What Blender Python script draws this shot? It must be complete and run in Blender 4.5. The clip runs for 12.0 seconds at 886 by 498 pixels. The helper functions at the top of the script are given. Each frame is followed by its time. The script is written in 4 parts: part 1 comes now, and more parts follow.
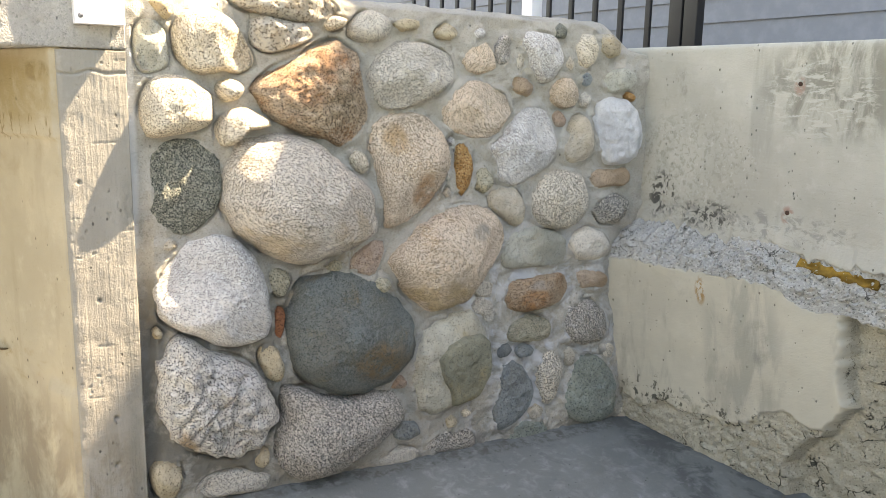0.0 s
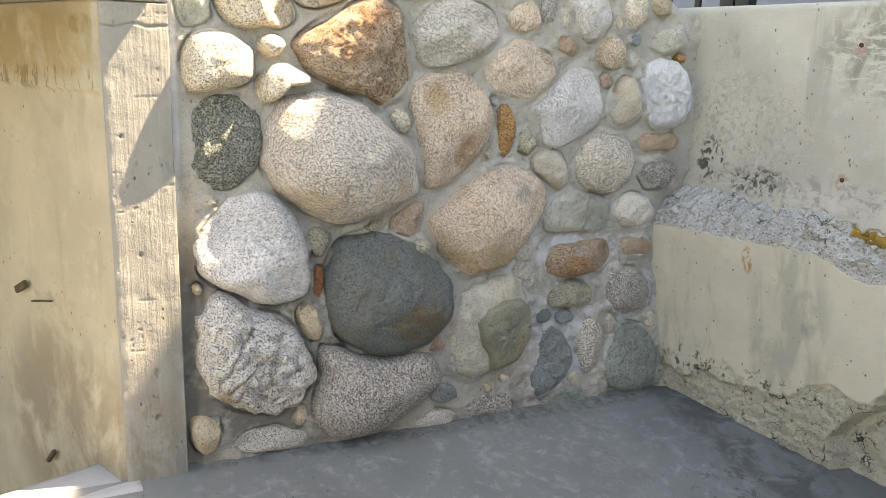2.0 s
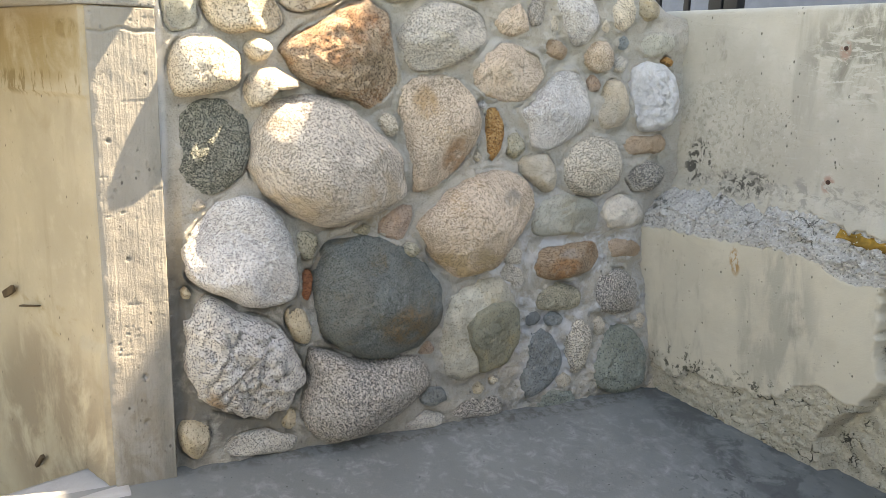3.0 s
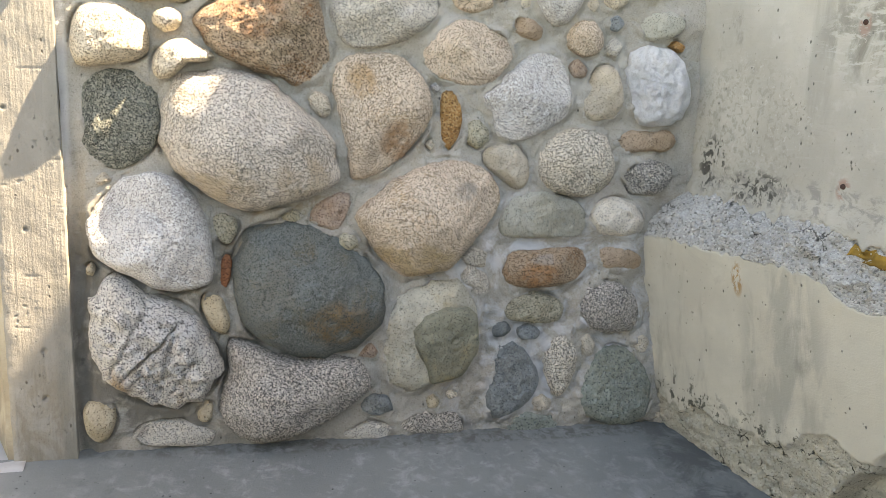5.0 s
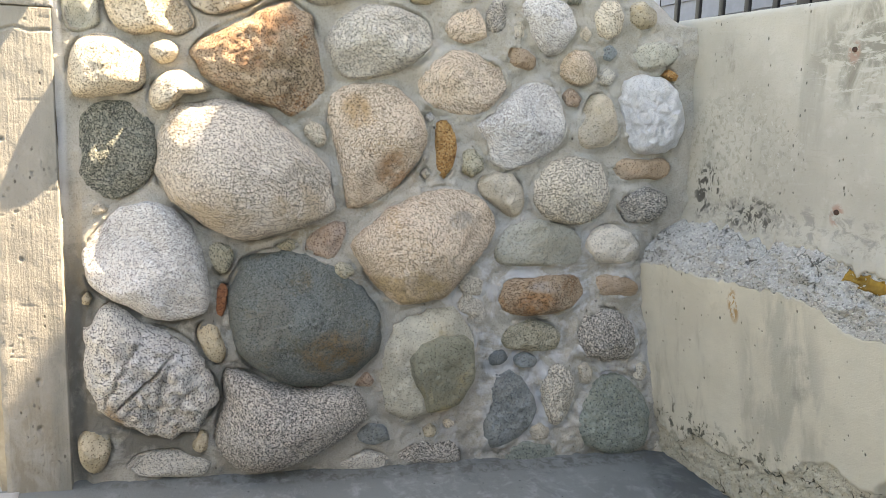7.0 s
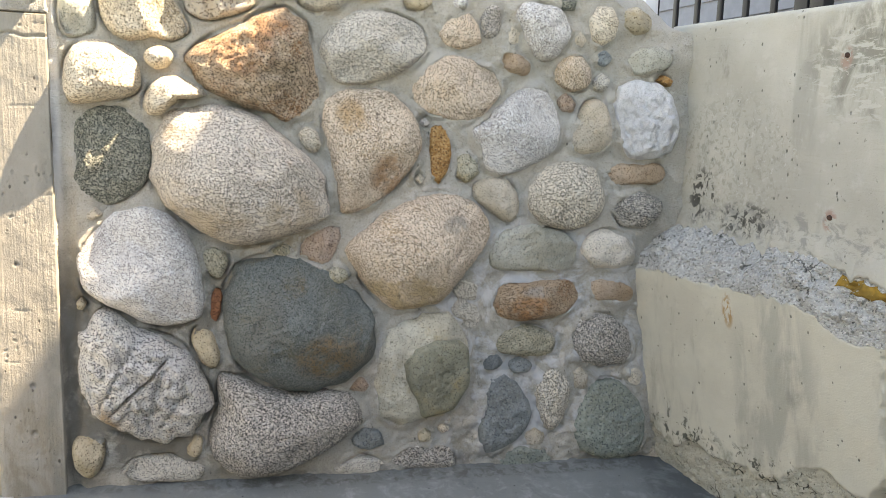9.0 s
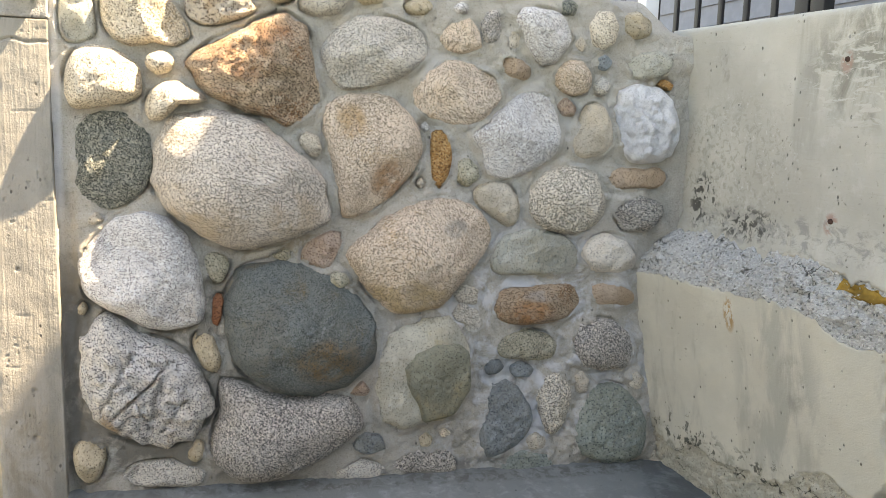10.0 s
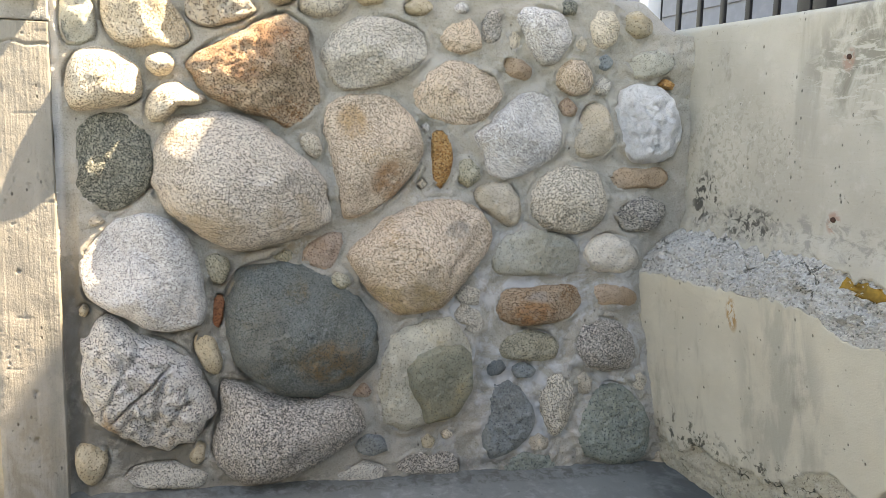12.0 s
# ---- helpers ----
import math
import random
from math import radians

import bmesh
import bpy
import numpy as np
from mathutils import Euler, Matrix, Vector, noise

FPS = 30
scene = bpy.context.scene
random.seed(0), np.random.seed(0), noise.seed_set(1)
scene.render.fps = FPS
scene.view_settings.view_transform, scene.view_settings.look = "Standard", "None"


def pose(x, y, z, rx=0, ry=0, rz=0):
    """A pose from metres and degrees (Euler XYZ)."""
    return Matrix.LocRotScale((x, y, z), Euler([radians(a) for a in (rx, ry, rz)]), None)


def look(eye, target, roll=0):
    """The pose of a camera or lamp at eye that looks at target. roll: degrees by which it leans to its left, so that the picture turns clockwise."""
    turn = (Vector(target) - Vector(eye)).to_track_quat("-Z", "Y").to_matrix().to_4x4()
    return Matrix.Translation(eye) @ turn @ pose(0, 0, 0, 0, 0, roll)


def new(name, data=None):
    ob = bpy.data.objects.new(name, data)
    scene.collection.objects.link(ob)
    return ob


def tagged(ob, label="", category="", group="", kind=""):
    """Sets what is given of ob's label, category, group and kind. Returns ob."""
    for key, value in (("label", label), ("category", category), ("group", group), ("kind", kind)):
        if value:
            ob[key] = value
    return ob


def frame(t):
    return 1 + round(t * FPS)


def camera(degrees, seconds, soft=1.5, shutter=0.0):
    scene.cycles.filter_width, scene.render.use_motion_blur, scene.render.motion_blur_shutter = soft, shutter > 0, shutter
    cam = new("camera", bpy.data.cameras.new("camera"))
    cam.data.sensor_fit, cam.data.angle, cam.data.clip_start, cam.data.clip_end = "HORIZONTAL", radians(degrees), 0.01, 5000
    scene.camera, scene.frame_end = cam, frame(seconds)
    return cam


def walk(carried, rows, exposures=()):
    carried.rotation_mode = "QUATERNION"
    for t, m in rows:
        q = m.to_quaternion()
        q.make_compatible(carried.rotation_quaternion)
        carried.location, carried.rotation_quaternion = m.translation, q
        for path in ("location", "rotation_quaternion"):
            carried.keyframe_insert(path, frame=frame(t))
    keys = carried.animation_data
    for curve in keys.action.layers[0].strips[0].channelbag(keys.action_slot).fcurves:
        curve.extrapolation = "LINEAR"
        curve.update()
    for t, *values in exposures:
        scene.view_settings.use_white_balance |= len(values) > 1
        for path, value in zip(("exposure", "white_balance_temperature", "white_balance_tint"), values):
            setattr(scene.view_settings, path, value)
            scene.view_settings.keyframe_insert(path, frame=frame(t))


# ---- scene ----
# ---- camera and walk ----
cam = camera(56.9, 12.0, soft=0.9)
PATH = [
    (0.0, (-1.260, -2.162, 1.255), (-0.373, -0.748, 0.934), 1.2),
    (0.5, (-1.260, -2.166, 1.255), (-0.376, -0.751, 0.932), 1.2),
    (1.0, (-1.261, -2.173, 1.255), (-0.377, -0.757, 0.934), 1.3),
    (1.5, (-1.259, -2.161, 1.255), (-0.374, -0.747, 0.932), 1.3),
    (1.7, (-1.254, -2.142, 1.246), (-0.434, -0.706, 0.858), 1.6),
    (2.0, (-1.246, -2.139, 1.229), (-0.436, -0.695, 0.842), 1.7),
    (2.5, (-1.244, -2.163, 1.227), (-0.418, -0.726, 0.849), 1.6),
    (3.0, (-1.236, -2.151, 1.232), (-0.414, -0.713, 0.851), 1.6),
    (3.5, (-0.997, -2.112, 1.178), (-0.275, -0.613, 0.832), 2.0),
    (3.7, (-0.883, -2.114, 1.155), (-0.185, -0.600, 0.822), 2.0),
    (4.2, (-0.690, -2.160, 1.138), (-0.090, -0.612, 0.800), 2.1),
    (4.7, (-0.565, -2.210, 1.128), (-0.048, -0.630, 0.784), 2.2),
    (5.3, (-0.506, -2.243, 1.125), (-0.024, -0.647, 0.783), 2.2),
    (5.5, (-0.502, -2.246, 1.125), (-0.023, -0.649, 0.793), 2.2),
    (6.0, (-0.501, -2.245, 1.125), (-0.018, -0.644, 0.820), 2.0),
    (6.5, (-0.501, -2.241, 1.127), (-0.015, -0.638, 0.836), 1.9),
    (7.0, (-0.501, -2.244, 1.119), (-0.016, -0.639, 0.837), 1.8),
    (9.0, (-0.480, -2.254, 1.122), (0.000, -0.647, 0.849), 1.8),
    (9.5, (-0.483, -2.255, 1.123), (-0.002, -0.646, 0.857), 1.7),
    (10.0, (-0.479, -2.255, 1.123), (-0.001, -0.644, 0.858), 1.7),
    (10.5, (-0.478, -2.260, 1.123), (0.004, -0.651, 0.857), 1.7),
    (11.0, (-0.473, -2.251, 1.117), (0.000, -0.640, 0.856), 1.5),
    (11.5, (-0.473, -2.259, 1.111), (-0.001, -0.647, 0.850), 1.4),
    (12.0, (-0.469, -2.254, 1.113), (0.000, -0.640, 0.856), 1.4),
]
walk(cam, [(t, look(eye, target, roll)) for t, eye, target, roll in PATH], [(0.0, 2.42, 9500, 14), (2.0, 2.44, 9500, 14), (3.5, 2.38, 9500, 14), (6.0, 2.51, 9500, 14), (9.0, 2.46, 9500, 14), (12.0, 2.41, 9500, 14)])

# ---- sky, sun, exposure ----
SUN_WAY = Vector((-0.55, 0.150, -0.82)).normalized()
sun = new("sun", bpy.data.lights.new("sun", "SUN"))
sun.data.energy, sun.data.angle, sun.data.color = 5.0, radians(0.5), (1.0, 0.95, 0.86)
sun.matrix_world = look((4, -2, 8), Vector((4, -2, 8)) + SUN_WAY)
world = bpy.data.worlds.new("sky")
scene.world = world
world.use_nodes = True
wn = world.node_tree.nodes
sky = wn.new("ShaderNodeTexSky")
sky.sky_type, sky.sun_disc = "NISHITA", False
sky.sun_elevation = math.asin(-SUN_WAY.z)
sky.sun_rotation = math.atan2(-SUN_WAY.x, -SUN_WAY.y)
world.node_tree.links.new(sky.outputs[0], wn["Background"].inputs[0])
wn["Background"].inputs[1].default_value = 0.15


# ---- materials ----
class Mat:
    """A small builder of node materials."""

    def __init__(self, name, rough=0.85):
        self.m = bpy.data.materials.new(name)
        self.m.use_nodes = True
        self.t = self.m.node_tree
        self.b = self.t.nodes["Principled BSDF"]
        self.b.inputs["Roughness"].default_value = rough
        self.b.inputs["Specular IOR Level"].default_value = 0.3
        self.coord = self.t.nodes.new("ShaderNodeTexCoord").outputs["Object"]

    def put(self, value, socket):
        if isinstance(value, (int, float)):
            socket.default_value = value
        elif isinstance(value, tuple):
            socket.default_value = (*value, 1.0)[:4] if len(value) == 3 and socket.type == "RGBA" else value
        else:
            self.t.links.new(value, socket)

    def shift(self):
        """Object coordinates, moved by each object's own random number."""
        info = self.t.nodes.new("ShaderNodeObjectInfo")
        n = self.t.nodes.new("ShaderNodeVectorMath")
        n.operation = "MULTIPLY_ADD"
        self.t.links.new(info.outputs["Random"], n.inputs[0])
        n.inputs[1].default_value = (37.0, 19.0, 53.0)
        self.t.links.new(self.coord, n.inputs[2])
        self.coord = n.outputs[0]
        return info.outputs["Random"]

    def scaled(self, sx, sy, sz):
        n = self.t.nodes.new("ShaderNodeVectorMath")
        n.operation = "MULTIPLY"
        self.t.links.new(self.coord, n.inputs[0])
        n.inputs[1].default_value = (sx, sy, sz)
        return n.outputs[0]

    def noise(self, scale, detail=4, rough=0.6, vector=None, distortion=0.0):
        n = self.t.nodes.new("ShaderNodeTexNoise")
        self.t.links.new(vector or self.coord, n.inputs["Vector"])
        n.inputs["Scale"].default_value, n.inputs["Detail"].default_value = scale, detail
        n.inputs["Roughness"].default_value, n.inputs["Distortion"].default_value = rough, distortion
        return n.outputs["Fac"]

    def voronoi(self, scale, feature="F1", vector=None, out="Distance"):
        n = self.t.nodes.new("ShaderNodeTexVoronoi")
        n.feature = feature
        self.t.links.new(vector or self.coord, n.inputs["Vector"])
        n.inputs["Scale"].default_value = scale
        return n.outputs[out]

    def step(self, value, lo, hi, a=0.0, b=1.0):
        n = self.t.nodes.new("ShaderNodeMapRange")
        n.interpolation_type = "SMOOTHSTEP"
        self.put(value, n.inputs["Value"])
        for k, v in zip(("From Min", "From Max", "To Min", "To Max"), (lo, hi, a, b)):
            n.inputs[k].default_value = v
        return n.outputs["Result"]

    def mix(self, fac, a, b):
        n = self.t.nodes.new("ShaderNodeMix")
        n.data_type = "RGBA"
        self.put(fac, n.inputs["Factor"])
        self.put(a, n.inputs["A"] if n.inputs["A"].type == "RGBA" else n.inputs[6])
        self.put(b, n.inputs["B"] if n.inputs["B"].type == "RGBA" else n.inputs[7])
        return n.outputs[2]

    def calc(self, op, a, b=0.0):
        n = self.t.nodes.new("ShaderNodeMath")
        n.operation = op
        self.put(a, n.inputs[0])
        self.put(b, n.inputs[1])
        return n.outputs[0]

    def axis(self, k):
        n = self.t.nodes.new("ShaderNodeSeparateXYZ")
        self.t.links.new(self.coord, n.inputs[0])
        return n.outputs[k]

    def patch(self, cy, cz, ry, rz, ax=(1, 2)):
        """1 in the middle of an oval on the y-z plane, 0 outside it."""
        dy = self.calc("DIVIDE", self.calc("SUBTRACT", self.axis(ax[0]), cy), ry)
        dz = self.calc("DIVIDE", self.calc("SUBTRACT", self.axis(ax[1]), cz), rz)
        d = self.calc("ADD", self.calc("MULTIPLY", dy, dy), self.calc("MULTIPLY", dz, dz))
        return self.step(d, 1.0, 0.25)

    def bump(self, height, distance, strength=1.0, before=None):
        n = self.t.nodes.new("ShaderNodeBump")
        self.put(height, n.inputs["Height"])
        n.inputs["Distance"].default_value, n.inputs["Strength"].default_value = distance, strength
        if before:
            self.t.links.new(before, n.inputs["Normal"])
        return n.outputs["Normal"]

    def done(self, colour, normal=None, rough=None):
        self.put(colour, self.b.inputs["Base Color"])
        if normal:
            self.t.links.new(normal, self.b.inputs["Normal"])
        if rough is not None:
            self.put(rough, self.b.inputs["Roughness"])
        return self.m


def stone_material(name, base, dark, light, amount, grain=230.0, stain=None, stain_amount=0.0, pits=0.0012, rough=0.85, spots=()):
    """Granite-like rock: mottled base, crisp pale and dark grains, stains, a pitted surface."""
    k = Mat(name, rough)
    grain *= 1.35
    base = tuple(min(0.8, v * 1.12) for v in base)
    if light[0] > light[2] * 1.04:
        light = (min(0.85, light[0] * 1.04), light[1] * 0.985, light[2] * 0.90)
    zones = [(k.patch(cx, cz, rx, rz, (0, 2)), colour) for cx, cz, rx, rz, colour in spots]
    rnd = k.shift()
    large, mid = k.noise(7, 4, 0.6), k.noise(32, 5, 0.65)
    c = k.mix(k.step(large, 0.35, 0.68), tuple(v * 0.74 for v in base), tuple(min(0.85, v * 1.18) for v in base))
    if stain:
        c = k.mix(k.step(k.noise(9, 5, 0.62, distortion=0.4), 0.62 - 0.22 * stain_amount, 0.74 - 0.12 * stain_amount, 0, 0.85), c, stain)
    c = k.mix(k.step(k.noise(4.5, 3, 0.5), 0.50, 0.66, 0, 0.35), c, tuple(v * f for v, f in zip(base, (1.0, 0.86, 0.66))))
    c = k.mix(k.step(rnd, 0.0, 1.0, 0.0, 0.22), c, tuple(v * f for v, f in zip(base, (1.02, 0.90, 0.74))))
    # grains: warped cells, each with its own shade
    warp = k.t.nodes.new("ShaderNodeTexNoise")
    k.t.links.new(k.coord, warp.inputs["Vector"])
    warp.inputs["Scale"].default_value, warp.inputs["Detail"].default_value = grain * 0.9, 2
    add = k.t.nodes.new("ShaderNodeVectorMath")
    add.operation = "MULTIPLY_ADD"
    k.t.links.new(warp.outputs["Color"], add.inputs[0])
    add.inputs[1].default_value = (0.8 / grain,) * 3
    k.t.links.new(k.coord, add.inputs[2])
    cell = k.voronoi(grain, vector=add.outputs[0], out="Color")
    sep = k.t.nodes.new("ShaderNodeSeparateColor")
    k.t.links.new(cell, sep.inputs[0])
    shade = k.calc("ADD", sep.outputs[0], k.calc("MULTIPLY", k.calc("SUBTRACT", mid, 0.5), 0.16))
    c = k.mix(k.step(sep.outputs[1], 0.30, 0.75, 0, min(0.85, 0.10 + 1.6 * amount)), c, light)
    for zone, colour in zones:
        c = k.mix(k.calc("MULTIPLY", zone, k.step(k.noise(16, 5, 0.65), 0.34, 0.58, 0, 0.75)), c, colour)
    c = k.mix(k.step(sep.outputs[2], 0.62, 1.0, 0, 0.45), c, tuple(v * 0.55 for v in base))
    edge = 0.12 + 0.66 * amount
    dots = k.calc("MULTIPLY", k.step(shade, edge, edge - 0.05), k.step(k.voronoi(grain, vector=add.outputs[0]), 0.62, 0.42))
    c = k.mix(k.calc("MULTIPLY", dots, 0.86), c, dark)
    grit = k.noise(grain * 2.2, 2, 0.7)
    c = k.mix(k.step(grit, 0.55, 0.72, 0, 0.2), c, dark)
    fine = k.calc("ADD", k.calc("MULTIPLY", sep.outputs[1], 0.45), k.calc("MULTIPLY", dots, -0.7))
    fine = k.calc("ADD", fine, k.calc("MULTIPLY", grit, 0.5))
    n = k.bump(mid, 0.012)
    n = k.bump(k.noise(90, 4, 0.7), 0.006, 1.0, n)
    n = k.bump(fine, pits * 1.7, 1.0, n)
    return k.done(c, n, k.step(sep.outputs[1], 0.0, 1.0, rough - 0.08, rough + 0.08))


STONE = {
    # ochre spots low on the boulder: staining with warm floor bounce painted in
    "granite": stone_material("granite_grey", (0.525, 0.478, 0.420), (0.07, 0.065, 0.06), (0.79, 0.757, 0.705), 0.50, 245, (0.46, 0.34, 0.22), 0.25, spots=((-0.12, -0.10, 0.16, 0.08, (0.56, 0.45, 0.31)), (0.14, -0.08, 0.10, 0.07, (0.54, 0.42, 0.28)))),
    "greywhite": stone_material("granite_white", (0.6, 0.576, 0.546), (0.11, 0.11, 0.11), (0.85, 0.85, 0.828), 0.45, 250),
    "cream": stone_material("granite_cream", (0.586, 0.517, 0.417), (0.12, 0.10, 0.07), (0.828, 0.782, 0.69), 0.46, 220, (0.46, 0.36, 0.20), 0.3),
    "tan": stone_material("stone_tan", (0.47, 0.408, 0.297), (0.13, 0.10, 0.06), (0.624, 0.564, 0.456), 0.08, 200, (0.38, 0.26, 0.12), 0.3),
    "beige": stone_material("stone_beige", (0.531, 0.48, 0.396), (0.16, 0.15, 0.12), (0.696, 0.648, 0.552), 0.10, 240),
    "palegreen": stone_material("stone_pale_green", (0.408, 0.407, 0.352), (0.18, 0.19, 0.17), (0.55, 0.561, 0.506), 0.06, 240, (0.42, 0.40, 0.33), 0.4),
    "palegrey": stone_material("stone_pale_grey", (0.502, 0.48, 0.429), (0.13, 0.13, 0.12), (0.72, 0.708, 0.66), 0.38, 230, (0.46, 0.37, 0.25), 0.15),
    "whiterock": stone_material("rock_white", (0.50, 0.47, 0.42), (0.16, 0.13, 0.10), (0.70, 0.67, 0.61), 0.3, 150, (0.50, 0.33, 0.17), 0.35, 0.003),
    "cracked": stone_material("rock_cracked_white", (0.575, 0.564, 0.54), (0.07, 0.07, 0.075), (0.828, 0.816, 0.793), 0.40, 190, (0.42, 0.27, 0.13), 0.3, 0.002, spots=((-0.11, -0.11, 0.06, 0.07, (0.40, 0.24, 0.10)), (0.02, 0.04, 0.14, 0.12, (0.74, 0.73, 0.71)))),
    "quartz": stone_material("quartz_white", (0.74, 0.735, 0.715), (0.48, 0.47, 0.46), (0.85, 0.85, 0.83), 0.12, 300, None, 0, 0.002, 0.6),
    "darkgreen": stone_material("granite_dark_green", (0.16, 0.175, 0.155), (0.03, 0.035, 0.03), (0.36, 0.37, 0.33), 0.58, 200, (0.30, 0.26, 0.14), 0.1),
    "rustrock": stone_material("granite_rusty", (0.428, 0.324, 0.235), (0.06, 0.045, 0.03), (0.624, 0.528, 0.42), 0.55, 210, (0.36, 0.15, 0.06), 0.55, 0.0025, spots=((-0.06, 0.03, 0.11, 0.08, (0.42, 0.20, 0.09)), (0.02, 0.10, 0.06, 0.04, (0.46, 0.22, 0.10)))),
    "rustspeck": stone_material("granite_brown", (0.374, 0.265, 0.181), (0.07, 0.05, 0.03), (0.506, 0.414, 0.322), 0.5, 220, (0.30, 0.14, 0.06), 0.6, spots=((-0.03, -0.02, 0.09, 0.05, (0.44, 0.19, 0.06)), (0.0, 0.03, 0.07, 0.02, (0.40, 0.36, 0.32)))),
    "brownsm": stone_material("stone_brown", (0.438, 0.331, 0.243), (0.14, 0.09, 0.05), (0.562, 0.463, 0.362), 0.15, 230, (0.34, 0.22, 0.12), 0.4),
    "redchip": stone_material("stone_brick_red", (0.28, 0.115, 0.06), (0.10, 0.04, 0.02), (0.38, 0.19, 0.11), 0.2, 180),
    "pinkchip": stone_material("stone_pinkish", (0.40, 0.31, 0.25), (0.16, 0.10, 0.07), (0.52, 0.42, 0.35), 0.28, 200, (0.40, 0.26, 0.17), 0.4),
    "mossy": stone_material("stone_olive_grey", (0.364, 0.345, 0.265), (0.10, 0.10, 0.07), (0.506, 0.483, 0.402), 0.35, 180, (0.36, 0.29, 0.15), 0.4),
    "darkblue": stone_material("basalt_blue_grey", (0.145, 0.165, 0.165), (0.06, 0.07, 0.07), (0.27, 0.285, 0.28), 0.2, 260, (0.19, 0.15, 0.085), 0.5, 0.0006, 0.62),
    "blueslate": stone_material("slate_blue_grey", (0.205, 0.232, 0.240), (0.10, 0.115, 0.12), (0.39, 0.425, 0.43), 0.10, 160, (0.30, 0.31, 0.31), 0.25, 0.001, 0.6),
    "greenslate": stone_material("slate_green_grey", (0.250, 0.285, 0.252), (0.10, 0.12, 0.11), (0.396, 0.418, 0.385), 0.15, 150, (0.31, 0.30, 0.24), 0.3, 0.001, 0.7),
    "saltpepper": stone_material("granite_salt_and_pepper", (0.390, 0.374, 0.350), (0.04, 0.04, 0.04), (0.71, 0.69, 0.655), 0.66, 200, None, 0, 0.002),
    "saltpepperdark": stone_material("granite_dark_speckled", (0.324, 0.318, 0.3), (0.04, 0.04, 0.04), (0.6, 0.588, 0.552), 0.75, 210),
    "pinkgranite": stone_material("granite_pinkish", (0.589, 0.476, 0.372), (0.12, 0.09, 0.06), (0.805, 0.72, 0.622), 0.44, 230, (0.44, 0.30, 0.16), 0.28),
    "tanpoint": stone_material("granite_tan_rusty", (0.589, 0.476, 0.372), (0.12, 0.09, 0.06), (0.805, 0.72, 0.622), 0.44, 230, (0.44, 0.30, 0.16), 0.28, spots=((-0.06, 0.08, 0.05, 0.06, (0.54, 0.34, 0.16)), (0.06, -0.08, 0.08, 0.07, (0.40, 0.19, 0.07)))),
    # the low ochre spot mixes stain with painted bounce light from below
    "pinkbig": stone_material("granite_pink_ochre", (0.589, 0.476, 0.372), (0.12, 0.09, 0.06), (0.805, 0.72, 0.622), 0.44, 230, (0.44, 0.30, 0.16), 0.28, spots=((-0.06, -0.12, 0.16, 0.07, (0.50, 0.36, 0.18)), (0.09, 0.08, 0.05, 0.03, (0.30, 0.29, 0.26)))),
    "basaltbig": stone_material("basalt_brown_patch", (0.132, 0.152, 0.142), (0.05, 0.06, 0.055), (0.25, 0.268, 0.252), 0.3, 240, (0.19, 0.15, 0.085), 0.4, 0.0012, 0.62, spots=((0.08, -0.08, 0.12, 0.08, (0.21, 0.125, 0.04)), (0.17, -0.04, 0.07, 0.09, (0.17, 0.155, 0.12)), (-0.12, 0.02, 0.10, 0.14, (0.19, 0.19, 0.165)))),
    "orange": stone_material("stone_orange", (0.40, 0.21, 0.075), (0.14, 0.07, 0.03), (0.55, 0.38, 0.20), 0.35, 160, (0.27, 0.11, 0.035), 0.6),
    "whitespeck": stone_material("granite_pale_speckled", (0.588, 0.546, 0.471), (0.085, 0.08, 0.065), (0.816, 0.78, 0.696), 0.66, 190),
    "whiteoval": stone_material("stone_off_white", (0.594, 0.554, 0.483), (0.22, 0.20, 0.17), (0.762, 0.728, 0.661), 0.10, 230, (0.44, 0.37, 0.25), 0.2),
    # rim and block share one rock; the tone gap paints how each faces light
    "rim": stone_material("rock_rim_lit", (0.52, 0.495, 0.405), (0.22, 0.21, 0.17), (0.60, 0.58, 0.50), 0.04, 200, (0.42, 0.33, 0.18), 0.45, 0.0015),
    "block": stone_material("rock_olive_grey", (0.235, 0.235, 0.178), (0.12, 0.12, 0.09), (0.33, 0.325, 0.265), 0.08, 200, (0.36, 0.28, 0.15), 0.3, 0.0015),
}


